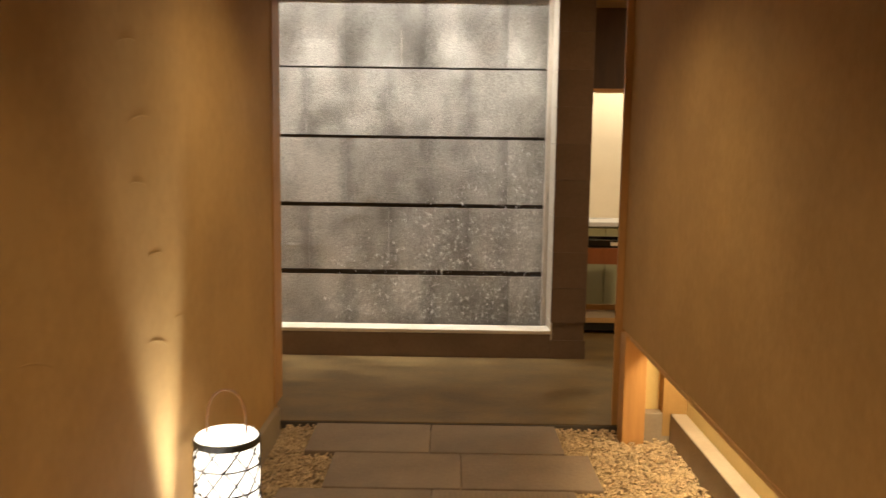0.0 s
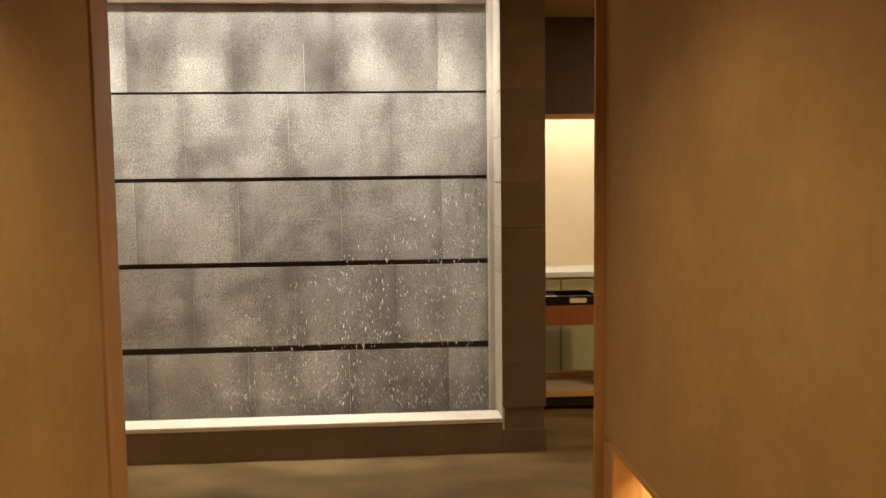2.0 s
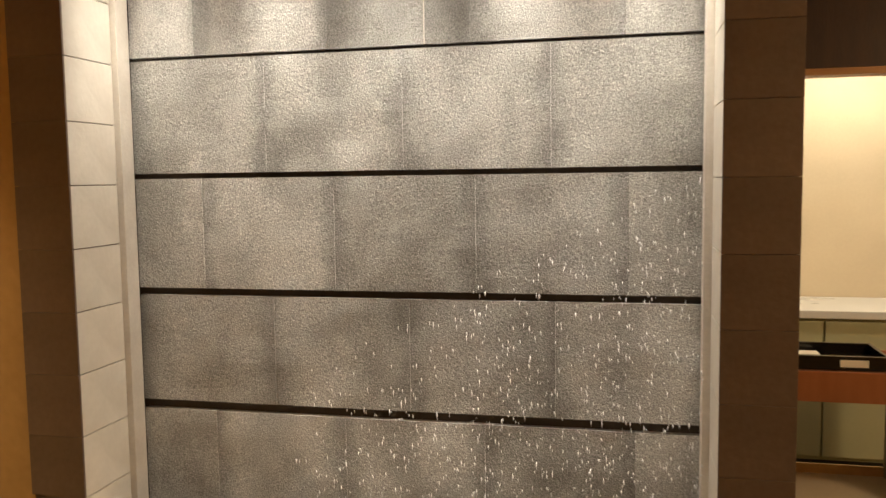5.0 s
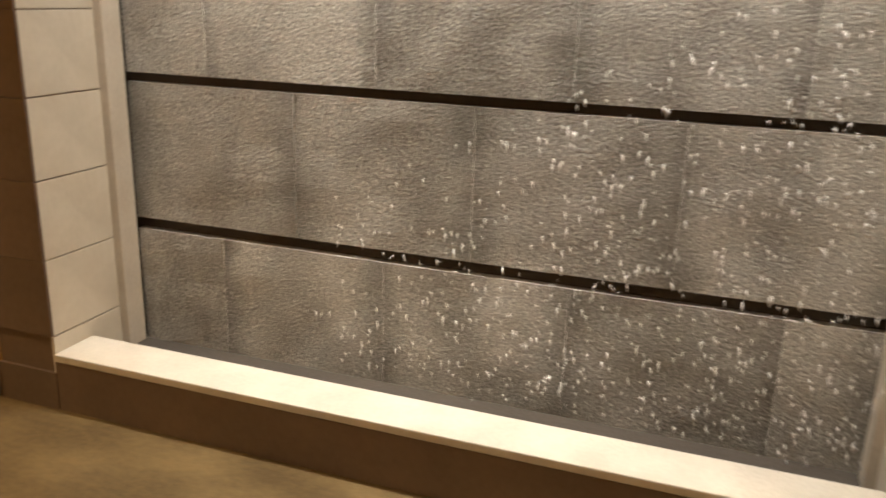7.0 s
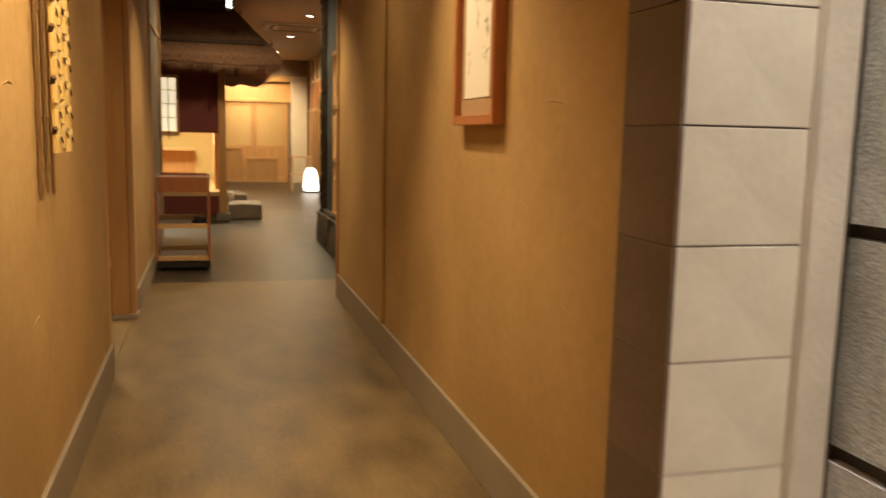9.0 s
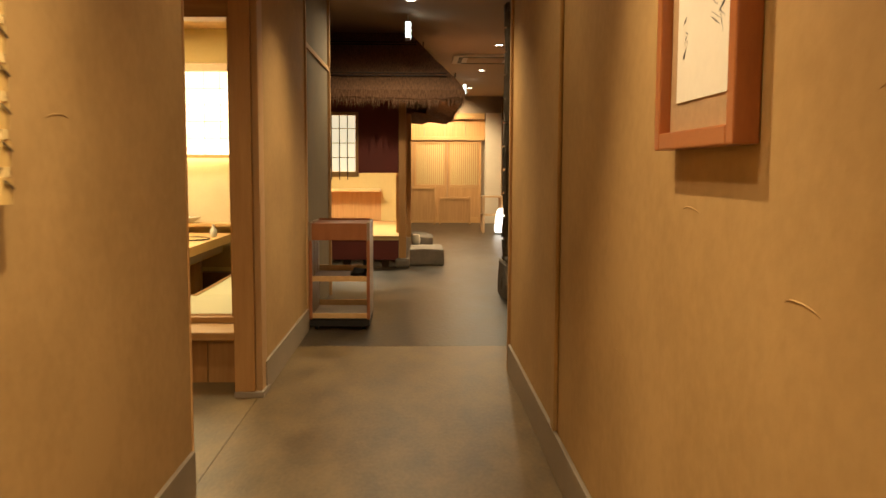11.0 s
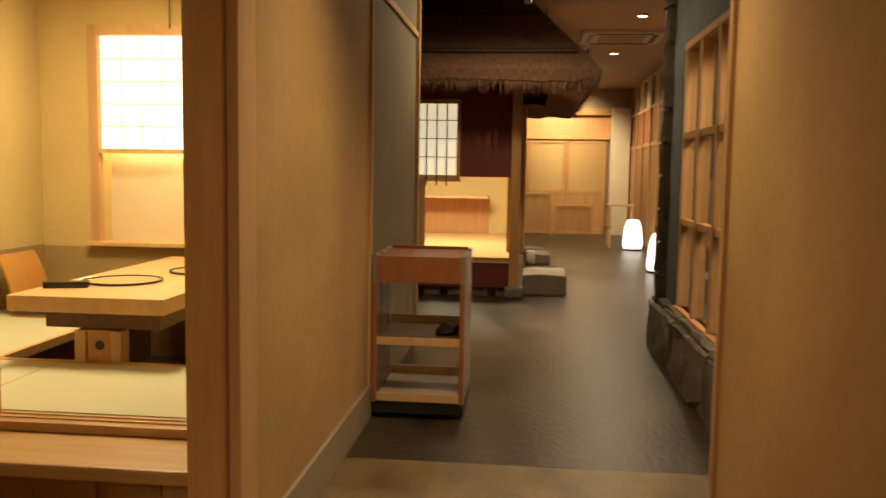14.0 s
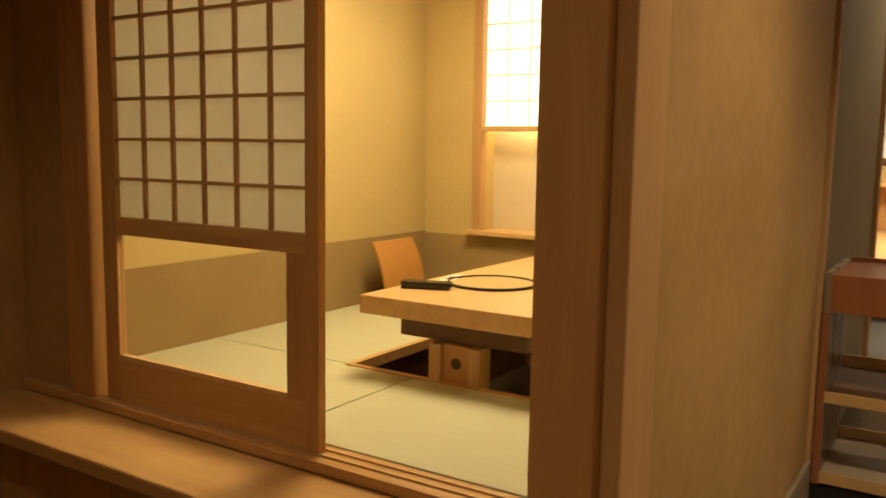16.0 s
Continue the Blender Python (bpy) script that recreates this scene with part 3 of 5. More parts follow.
for i in range(1000):
    u = rng.random() ** 0.55
    gx = -0.9 + 1.66 * u
    gz = 0.2 + 1.35 * rng.random() ** 1.35 * (0.35 + 0.65 * u)
    gy = rng.uniform(6.48, 6.67)
    s, ln = rng.uniform(0.0014, 0.0034), rng.uniform(2.5, 6.0)
    k = len(verts)
    for o in octo:
        verts.append((gx + o[0] * s, gy + o[1] * s, gz + o[2] * s * ln))
    faces += [tuple(k + q for q in f) for f in octf]
me = bpy.data.meshes.new("water_drops")
me.from_pydata(verts, [], faces)
me.materials.append(WATER)
for p in me.polygons:
    p.use_smooth = True
tagged(new("water_drops", me), "water drops falling before the wet stone, coloured white for their glints", "water drops", kind="stuff")
jet = thing("water_pipe", -0.18, 6.62, 0.11, "thin clear water stream and small spray in the basin", "water")
bm = B()
tube(bm, (-0.12, 0.045, 1.93), (-0.12, 0.045, 2.2), 0.0022, None, 6)
part("stream", bm, SILL, jet)

# ---- corridor walls ----
structure("wall_corridor_north", bx(B(), -6.31, NX0 - 0.236, 6.28, 6.45, 0, 2.58), PLASTER, "ochre clay plaster corridor wall with trowel marks")
structure("wall_corridor_south", bx(B(), -4.40, -0.85, 4.70, 4.87, 0, 2.58), PLASTER, "ochre clay plaster corridor wall with trowel marks")
structure("wall_corridor_south_east", bx(B(), 1.176, 3.3, 4.70, 4.87, 0, 2.58), PLASTER, "ochre clay plaster wall east of the passage")
structure("wall_corridor_end", bx(B(), 3.2, 3.35, 4.7, 8.7, 0, 2.58), PLASTER, "ochre plaster wall closing the corridor")
structure("baseboard_north", bx(B(), -6.30, NX0 - 0.25, 6.262, 6.279, 0, 0.17, 0.004), BASEBOARD, "grey painted skirting of the corridor", "baseboard")
structure("baseboard_south", bx(B(), -4.385, -0.86, 4.871, 4.888, 0, 0.17, 0.004), BASEBOARD, "grey painted skirting of the corridor", "baseboard")
structure("trim_north_end", bx(B(), -6.345, -6.311, 6.262, 6.46, 0.0, 2.57, 0.004), PALEPOST, "pale cedar corner post", "trim")
structure("trim_north_mid", bx(B(), -4.67, -4.59, 6.262, 6.279, 0.172, 2.56, 0.006), PLASTER, "flush plastered post line in the wall", "trim")
structure("trim_south_end", bx(B(), -4.412, -4.401, 4.68, 4.876, 0, 2.56, 0.004), CEDAR, "cedar edge board at the alcove opening", "trim")
structure("wall_alcove_east", bx(B(), -4.40, -4.25, 2.2, 4.699, 0, 2.58), PLASTER, "ochre plaster side wall of the entry alcove")
structure("wall_alcove_south", bx(B(), -6.45, -4.25, 2.2, 2.33, 0, 2.58), PLASTER, "ochre plaster end wall of the entry alcove")
structure("lintel_alcove", bx(B(), -5.73, -4.43, 4.72, 4.86, 2.12, 2.57), PLASTER, "ochre plaster over the alcove opening")

p2 = thing("wooden_post", -5.82, 4.805, 0, "honey cedar corner post of the alcove on a stone shoe", "post")
part("shaft", bx(B(), -0.085, 0.085, -0.07, 0.04, 0.03, 2.56, 0.006), CEDAR, p2)
# paler wood here puts the light on the post's corridor side into the colour
part("lit_face_strip", bx(B(), -0.085, 0.06, 0.041, 0.075, 0.03, 2.56, 0.004), PALEPOST, p2, "strip coloured paler as the post's lit face")
part("shoe", bx(B(), -0.092, 0.092, -0.072, 0.088, 0, 0.032, 0.004), KERB, p2, "grey stone shoe")
structure("wall_room_north", bx(B(), -7.62, -5.852, 4.74, 4.87, 0, 2.58), PLASTER, "ochre clay plaster wall behind the service cart")
structure("baseboard_room_north", bx(B(), -7.62, -5.862, 4.871, 4.888, 0, 0.17, 0.004), BASEBOARD, "grey painted skirting", "baseboard")
structure("wall_hall_south", bx(B(), -9.45, -7.66, 4.70, 4.845, 0, 2.98), GREYPLASTER, "grey-green clay plaster wall of the hall")
structure("trim_hall_corner", bx(B(), -7.66, -7.62, 4.70, 4.885, 0, 2.98, 0.004), PALEPOST, "pale slim corner post", "trim")
structure("trim_hall_end", bx(B(), -9.50, -9.45, 4.68, 4.87, 0, 2.98, 0.004), PALEPOST, "pale slim end post", "trim")
structure("trim_transom", bx(B(), -9.45, -7.66, 4.846, 4.86, 2.16, 2.20, 0.003), PALEPOST, "pale transom rail", "trim")
structure("wall_hall_return", bx(B(), -9.6, -9.45, 2.2, 4.68, 0, 2.98), GREYPLASTER, "grey-green plaster return wall")
structure("wall_hall_upper", bx(B(), -7.62, -6.4, 4.72, 4.85, 2.585, 2.98), GREYPLASTER, "dark upper wall above the corridor edge")

# picture frame with calligraphy
fr = thing("calligraphy_frame", -2.924, 6.245, 1.262, "orange-stained deep frame with a calligraphy sheet", "picture")
W2, HH = 0.229, 1.02
part("backing", bx(B(), -W2 + 0.02, W2 - 0.02, 0.02, 0.033, 0.02, HH - 0.02), DARKWOOD, fr)
part("mount", bx(B(), -W2 + 0.03, W2 - 0.03, 0.012, 0.02, 0.03, HH - 0.03), MOUNT, fr, "tan brocade mount")
part("sheet", bx(B(), -0.145, 0.155, 0.009, 0.012, 0.095, HH - 0.10), WHITEPAPER, fr, "white paper with brushed characters")
for nm, a in (("side_rail", (-W2, -W2 + 0.035)), ("side_rail", (W2 - 0.035, W2))):
    part(nm, bx(B(), a[0], a[1], -0.012, 0.034, 0.0, HH, 0.004), FRAME, fr)
part("bottom_rail", bx(B(), -W2 + 0.035, W2 - 0.035, -0.012, 0.034, 0.0, 0.035, 0.004), FRAME_X, fr)
part("top_rail", bx(B(), -W2 + 0.035, W2 - 0.035, -0.012, 0.034, HH - 0.035, HH, 0.004), FRAME_X, fr)
random.seed(8)
for colx, zlist in ((-0.09, (0.22,)), (0.0, (0.36, 0.46, 0.57, 0.69, 0.80)), (0.09, (0.23, 0.33, 0.44, 0.55, 0.66, 0.78))):
    for zc in zlist:
        bm = B()
        for s in range(7):
            ax, az = colx + random.uniform(-0.022, 0.022), zc + random.uniform(-0.035, 0.035)
            ang = random.uniform(0, 3.14)
            L = random.uniform(0.014, 0.034) * (0.5 if colx < -0.05 else 1)
            dx, dz = L * math.cos(ang), L * math.sin(ang)
            wv = random.uniform(0.001, 0.0035)
            q = [bm.verts.new(c) for c in ((ax - dx, 0.0085, az - dz), (ax + wv, 0.0085, az - wv), (ax + dx, 0.0085, az + dz), (ax - wv, 0.0085, az + wv))]
            bm.faces.new(q)
        part("brush_stroke", bm, INK, fr)

# hanging bamboo charm on the south wall
ch = thing("bamboo_charm", -2.84, 4.93, 1.143, "hanging bundle of split bamboo pieces tied with dark cord", "wall ornament")
for r in range(12):
    z = 0.006 + r * 0.071
    for c in range(3):
        x = -0.098 + 0.098 * c
        zz = z + (0.014 if c == 1 else 0.0)
        bm = tube(B(), (0, 0, 0), (0, 0, 0.052), 0.034, 0.036, 10)
        for v in bm.verts:
            v.co = (v.co.x + x, v.co.y * 0.32, v.co.z + zz)
        part("bamboo_piece", bm, BAMBOO, ch)
        part("cord_binding", tube(B(), (x, 0, zz + 0.052), (x, 0, zz + 0.071), 0.015, None, 8), STRAW, ch)
        part("loose_cord", tube(B(), (x - 0.02, 0.013, zz + 0.030), (x + 0.02, 0.015, zz + 0.046), 0.0022, None, 5), CORD, ch)
    if r % 2 == 0:
        part("cross_cord", tube(B(), (-0.13, 0, z + 0.062), (0.13, 0, z + 0.062), 0.0025, None, 6), CORD, ch)
        part("knot", tube(B(), (0.12, -0.004, z + 0.052), (0.145, 0.006, z + 0.072), 0.007, None, 6), CORD, ch)
part("wall_peg", tube(B(), (0, -0.058, 0.86), (0, 0.012, 0.86), 0.006, None, 8), DARKWOOD, ch)

# ---- entry step and shoji of the tatami room ----
st = thing("entry_step", -6.0, 3.55, 0, "pale cedar entry step with a boarded front", "step")
n = 11
for i in range(n):
    y0 = -1.22 + i * 2.4 / n
    part("front_board", bx(B(), -0.085, -0.06, y0 + 0.002, y0 + 2.4 / n - 0.002, 0.0, 0.252, 0.002), CEDAR, st)
part("tread", bx(B(), -0.30, 0.0, -1.22, 1.18, 0.253, 0.303, 0.008), CEDAR_H, st, "worn pale cedar tread")
structure("floor_room_base", bx(B(), -6.42, -6.303, 2.33, 4.74, 0, 0.30), CEDAR_H, "cedar edge of the raised floor", "floor")
sl = thing("door_track", -6.36, 3.55, 0.303, "grooved cedar sill track of the sliding door", "sill")
part("track", bx(B(), -0.06, 0.06, -1.22, 1.18, 0, 0.034, 0.003), CEDAR_H, sl)
for gx in (-0.03, 0.012):
    part("rail", bx(B(), gx, gx + 0.008, -1.2, 1.16, 0.0345, 0.040), PALEWOOD, sl)
for py in (2.70,):
    q = thing("door_post", -6.37, py, 0.30, "honey cedar door post", "post")
    part("shaft", bx(B(), -0.05, 0.06, -0.07, 0.07, 0.038, 2.25, 0.005), CEDAR, q)
structure("wall_room_east", bx(B(), -6.42, -6.33, 2.33, 2.628, 0.338, 2.58), PLASTER, "ochre plaster beside the sliding door")
structure("lintel_room", bx(B(), -6.43, -6.30, 2.63, 4.74, 2.10, 2.22, 0.004), CEDAR_H, "cedar lintel over the sliding doors", "lintel")
structure("wall_room_east_upper", bx(B(), -6.42, -6.33, 2.63, 4.74, 2.221, 2.58), PLASTER, "ochre plaster above the lintel")
structure("wall_room_jamb", bx(B(), -6.42, -6.31, 4.60, 4.739, 0.338, 2.10), CEDAR, "cedar door jamb against the wall", "trim")

dr = thing("shoji_door", -6.355, 3.285, 0.34, "half-open cedar shoji door with paper grid and a low glass pane", "sliding door")
DW, DH = 0.485, 1.76
part("stile", bx(B(), -0.016, 0.016, -DW, -DW + 0.075, 0, DH, 0.003), CEDAR, dr)
part("stile", bx(B(), -0.016, 0.016, DW - 0.05, DW, 0, DH, 0.003), CEDAR, dr)
part("bottom_board", bx(B(), -0.014, 0.014, -DW + 0.075, DW - 0.05, 0.0, 0.145, 0.002), CEDAR_H, dr)
part("middle_rail", bx(B(), -0.015, 0.015, -DW + 0.075, DW - 0.05, 0.575, 0.635, 0.003), CEDAR_H, dr)
part("top_rail", bx(B(), -0.015, 0.015, -DW + 0.075, DW - 0.05, DH - 0.05, DH, 0.003), CEDAR_H, dr)
part("glass_stile", bx(B(), -0.013, 0.013, DW - 0.125, DW - 0.05, 0.145, 0.575, 0.002), CEDAR, dr)
part("glass_bead", bx(B(), -0.012, 0.012, -DW + 0.075, DW - 0.125, 0.145, 0.16), PALEWOOD, dr)
g = part("glass_pane", bx(B(), -0.002, 0.002, -DW + 0.075, DW - 0.125, 0.16, 0.575), GLASS, dr, "clear low glass pane")
g.visible_shadow = False
part("paper", bx(B(), -0.006, -0.004, -DW + 0.075, DW - 0.05, 0.635, DH - 0.05), PAPER, dr, "white shoji paper")
for i in range(1, 6):
    y = -DW + 0.075 + (2 * DW - 0.125) * i / 6
    part("vertical_bar", bx(B(), -0.004, 0.009, y - 0.0055, y + 0.0055, 0.635, DH - 0.05), CEDAR, dr)
for i in range(0, 8):
    z = 0.635 + 0.1305 * (i + 0.98)
    if z < DH - 0.06:
        part("cross_bar", bx(B(), -0.004, 0.011, -DW + 0.075, DW - 0.05, z - 0.005, z + 0.005), CEDAR_H, dr)

# ---- tatami room ----
structure("wall_room_south", bx(B(), -9.1, -6.421, 2.25, 2.40, 0.3, 2.58), PLASTER_ROOM, "pale yellow plaster wall of the tatami room")
structure("dado_room_south", bx(B(), -8.9, -6.43, 2.401, 2.404, 0.34, 0.71), WAINSCOT, "brown paper dado on the wall", "dado")
structure("wall_room_north_inner", bx(B(), -9.1, -6.44, 4.70, 4.738, 0.3, 2.58), PLASTER_ROOM, "pale yellow plaster inner wall of the tatami room")
bm = B()
WY0, WY1 = 2.80, 4.10
bx(bm, -9.1, -8.9, 2.40, WY0, 0.0, 2.58)
bx(bm, -9.1, -8.9, WY1, 4.70, 0.0, 2.58)
bx(bm, -9.1, -8.9, WY0, WY1, 0.0, 0.71)
bx(bm, -9.1, -8.9, WY0, WY1, 2.10, 2.58)
structure("wall_room_west", bm, PLASTER_ROOM, "pale yellow plaster wall with a lit window")
structure("dado_room_west", bx(B(), -8.899, -8.896, 2.405, 4.69, 0.34, 0.70), WAINSCOT, "brown paper dado on the wall", "dado")
wn = structure("window_1", bx(B(), -9.10, -9.07, WY0, WY1, 0.71, 2.10), PALEWALL, "lit shoji window over a lower recess", "window")
part("window_frame", bx(B(), -8.93, -8.87, WY0 - 0.045, WY0 + 0.015, 0.74, 2.16, 0.003), PALEPOST, wn)
part("window_frame", bx(B(), -8.93, -8.87, WY1 - 0.015, WY1 + 0.045, 0.74, 2.16, 0.003), PALEPOST, wn)
part("window_frame", bx(B(), -8.93, -8.87, WY0 + 0.015, WY1 - 0.015, 2.09, 2.16, 0.003), PALEWOOD, wn)
part("middle_rail", bx(B(), -8.94, -8.88, WY0 + 0.015, WY1 - 0.015, 1.325, 1.355, 0.003), PALEWOOD, wn)
part("window_sill", bx(B(), -9.06, -8.83, WY0 - 0.07, WY1 + 0.07, 0.712, 0.738, 0.004), PALEWOOD, wn)
part("paper", bx(B(), -8.925, -8.921, WY0 + 0.015, WY1 - 0.015, 1.355, 2.09), WINDOW_PAPER, wn, "glowing window paper")
# cream instead of room plaster: the recess's brightness is put into the colour
part("lower_panel", bx(B(), -9.066, -9.06, WY0, WY1, 0.738, 1.325), PALEWALL, wn, "lower recess panel, coloured paler to look lit")
for i in range(1, 5):
    z = 1.355 + 0.735 * i / 5
    part("cross_bar", bx(B(), -8.9205, -8.916, WY0 + 0.015, WY1 - 0.015, z - 0.0025, z + 0.0025), PALEWOOD, wn)
for i in range(1, 9):
    y = WY0 + 0.015 + (WY1 - WY0 - 0.03) * i / 9
    part("vertical_bar", bx(B(), -8.9205, -8.917, y - 0.002, y + 0.002, 1.355, 2.09), PALEWOOD, wn)
cd = thing("blind_cord", -8.86, 3.32, 2.13, "thin dark cord hanging before the window", "cord")
part("cord", tube(B(), (0, 0, 0), (0, 0, 0.335), 0.004, None, 6), CORD, cd)

# tatami mats round the sunken foot well
PX0, PX1, PY0, PY1 = -8.75, -7.19, 3.22, 4.14
mats = [(-7.185, -6.425, 2.405, 3.52), (-7.185, -6.425, 3.525, 4.695), (-8.895, -7.19, 2.405, 3.215), (-8.895, -7.19, 4.145, 4.695)]
for x0, x1, y0, y1 in mats:
    tm = thing("tatami_mat", (x0 + x1) / 2, (y0 + y1) / 2, 0.30, "pale green edgeless tatami mat", "tatami mat", "tatami mats")
    a, c = (x1 - x0) / 2 - 0.001, (y1 - y0) / 2 - 0.001
    part("mat", bx(B(), -a, a, -c, c, 0, 0.04, 0.003), TATAMI, tm)
bm = bx(B(), -9.0, -6.42, 2.38, PY0 - 0.02, 0.0, 0.30)
bx(bm, -9.0, -6.42, PY1 + 0.02, 4.72, 0.0, 0.30)
bx(bm, PX1 + 0.02, -6.42, PY0 - 0.02, PY1 + 0.02, 0.0, 0.30)
bx(bm, -9.0, PX0 - 0.02, PY0 - 0.02, PY1 + 0.02, 0.0, 0.30)
structure("floor_room", bm, DARKBOARDS, "raised timber floor with a sunken foot well", "floor")
structure("floor_well", bx(B(), PX0 - 0.02, PX1 + 0.02, PY0 - 0.02, PY1 + 0.02, -0.12, -0.05), DARKBOARDS, "dark brown boards of the foot well", "floor")
bm = bx(B(), PX1, PX1 + 0.03, PY0 - 0.03, PY1 + 0.03, 0.30, 0.345, 0.002)
bx(bm, PX0, PX1 - 0.001, PY0 - 0.03, PY0, 0.30, 0.345, 0.002)
bx(bm, PX0, PX1 - 0.001, PY1, PY1 + 0.03, 0.30, 0.345, 0.002)
structure("trim_well", bm, CEDAR_H, "cedar rim of the foot well", "trim")

tb = thing("low_table", -7.9, 3.72, -0.05, "pale wooden low table over a sunken foot well", "table")
part("tabletop", bx(B(), -0.93, 0.81, -0.40, 0.34, 0.632, 0.705, 0.005), PALEWOOD, tb, "pale hinoki tabletop")
part("apron", bx(B(), -0.80, 0.70, -0.28, 0.27, 0.545, 0.631), DARKBOARDS, tb)
for lx in (0.70, -0.72):
    leg = part("leg", bx(B(), lx - 0.04, lx + 0.02, -0.07, 0.05, 0.0, 0.54, 0.004), CEDAR, tb)
    part("leg_cheek", bx(B(), lx - 0.045, lx + 0.04, -0.122, -0.071, 0.0, 0.54, 0.004), PALEPOST, leg)
    part("leg_cheek", bx(B(), lx - 0.045, lx + 0.04, 0.051, 0.10, 0.0, 0.54, 0.004), PALEPOST, leg)
    part("knot", tube(B(), (lx + 0.019, -0.01, 0.47), (lx + 0.024, -0.01, 0.47), 0.022, None, 14), DARKWOOD, leg, "dark wood plug")


def place_mat(x, y):
    pm = thing("round_tray", x, y, 0.655, "round straw place tray with a black rim", "tray", "place settings")
    part("disc", lathe(B(), [(0.178, 0.0), (0.178, 0.006)], 40), STRAW, pm, "", True).data.shade_flat()
    part("rim", lathe(B(), [(0.179, 0.0), (0.190, 0.002), (0.190, 0.012), (0.179, 0.012), (0.179, 0.0)], 40, caps=False), LACQUER, pm, "black lacquer rim")


place_mat(-7.62, 3.61)
place_mat(-8.10, 3.84)
hb = thing("cutlery_box", -7.36, 3.45, 0.655, "black lacquer chopstick box beside the tray", "box", rz=20)
part("box", bx(B(), -0.03, 0.03, -0.10, 0.10, 0, 0.022, 0.004), LACQUER, hb)
part("lid", bx(B(), -0.032, 0.032, -0.102, 0.102, 0.0225, 0.030, 0.003), LACQUER, hb)
nk = thing("paper_napkin", -7.62, 3.405, 0.655, "folded white paper napkin with a dark print", "napkin", rz=12)
part("fold", bx(B(), -0.10, 0.10, -0.03, 0.03, 0, 0.008, 0.003), WHITEPAPER, nk)
part("print_bar", bx(B(), -0.03, 0.05, -0.012, 0.010, 0.0082, 0.009), INK, nk)
bt = thing("soy_bottle", -8.35, 4.00, 0.655, "small white porcelain bottle on the table", "bottle")
part("body", lathe(B(), [(0.022, 0), (0.030, 0.01), (0.030, 0.06), (0.012, 0.085), (0.012, 0.105), (0.016, 0.11)], 20), PORCELAIN, bt, "", True)
bo = thing("shallow_bowl", -8.87, 3.66, 0.738, "shallow cream porcelain bowl on the sill", "bowl")
part("bowl", lathe(B(), [(0.03, 0.0), (0.032, 0.012), (0.085, 0.05), (0.088, 0.055), (0.08, 0.052), (0.03, 0.02)], 26), PORCELAIN, bo, "", True)
bo.location.x = -8.93
cs = thing("legless_chair", -8.40, 2.82, 0.34, "legless floor chair with orange bent-plywood back and grey cushion", "floor chair", "floor chairs")


def chair_parts(cs):
    bm = B()
    n = 10
    pr = []
    for i in range(n + 1):
        t = i / n
        pr.append((-0.20 - 0.10 * t ** 2, 0.03 + 0.33 * t))
    for (y0, z0), (y1, z1) in zip(pr, pr[1:]):
        w = 0.19
        v = [bm.verts.new(c) for c in ((-w, y0, z0), (w, y0, z0), (w, y1, z1), (-w, y1, z1), (-w, y0 - 0.012, z0), (w, y0 - 0.012, z0), (w, y1 - 0.012, z1), (-w, y1 - 0.012, z1))]
        for q in ((0, 1, 2, 3), (7, 6, 5, 4), (0, 3, 7, 4), (1, 5, 6, 2)):
            bm.faces.new([v[k] for k in q])
        if z1 == pr[-1][1]:
            bm.faces.new((v[3], v[2], v[6], v[7]))
    bmesh.ops.remove_doubles(bm, verts=bm.verts[:], dist=0.0005)
    part("backrest", bm, PLY, cs, "orange bent plywood back")
    part("seat_board", bx(B(), -0.21, 0.21, -0.21, 0.22, 0.0, 0.015, 0.004), PLY, cs)
    bm = bx(B(), -0.22, 0.22, -0.19, 0.24, 0.016, 0.066, 0.02)
    part("cushion", bm, CUSHION, cs, "grey-brown flat cushion", True)


chair_parts(cs)

# rounded jar at the foot of the step
pot = thing("dark_jar", -5.87, 4.10, 0, "dark rounded ceramic jar beside the step", "jar")
part("body", lathe(B(), [(0.05, 0), (0.075, 0.04), (0.085, 0.09), (0.07, 0.15), (0.05, 0.165), (0.045, 0.16)], 20), BLACK, pot, "", True)


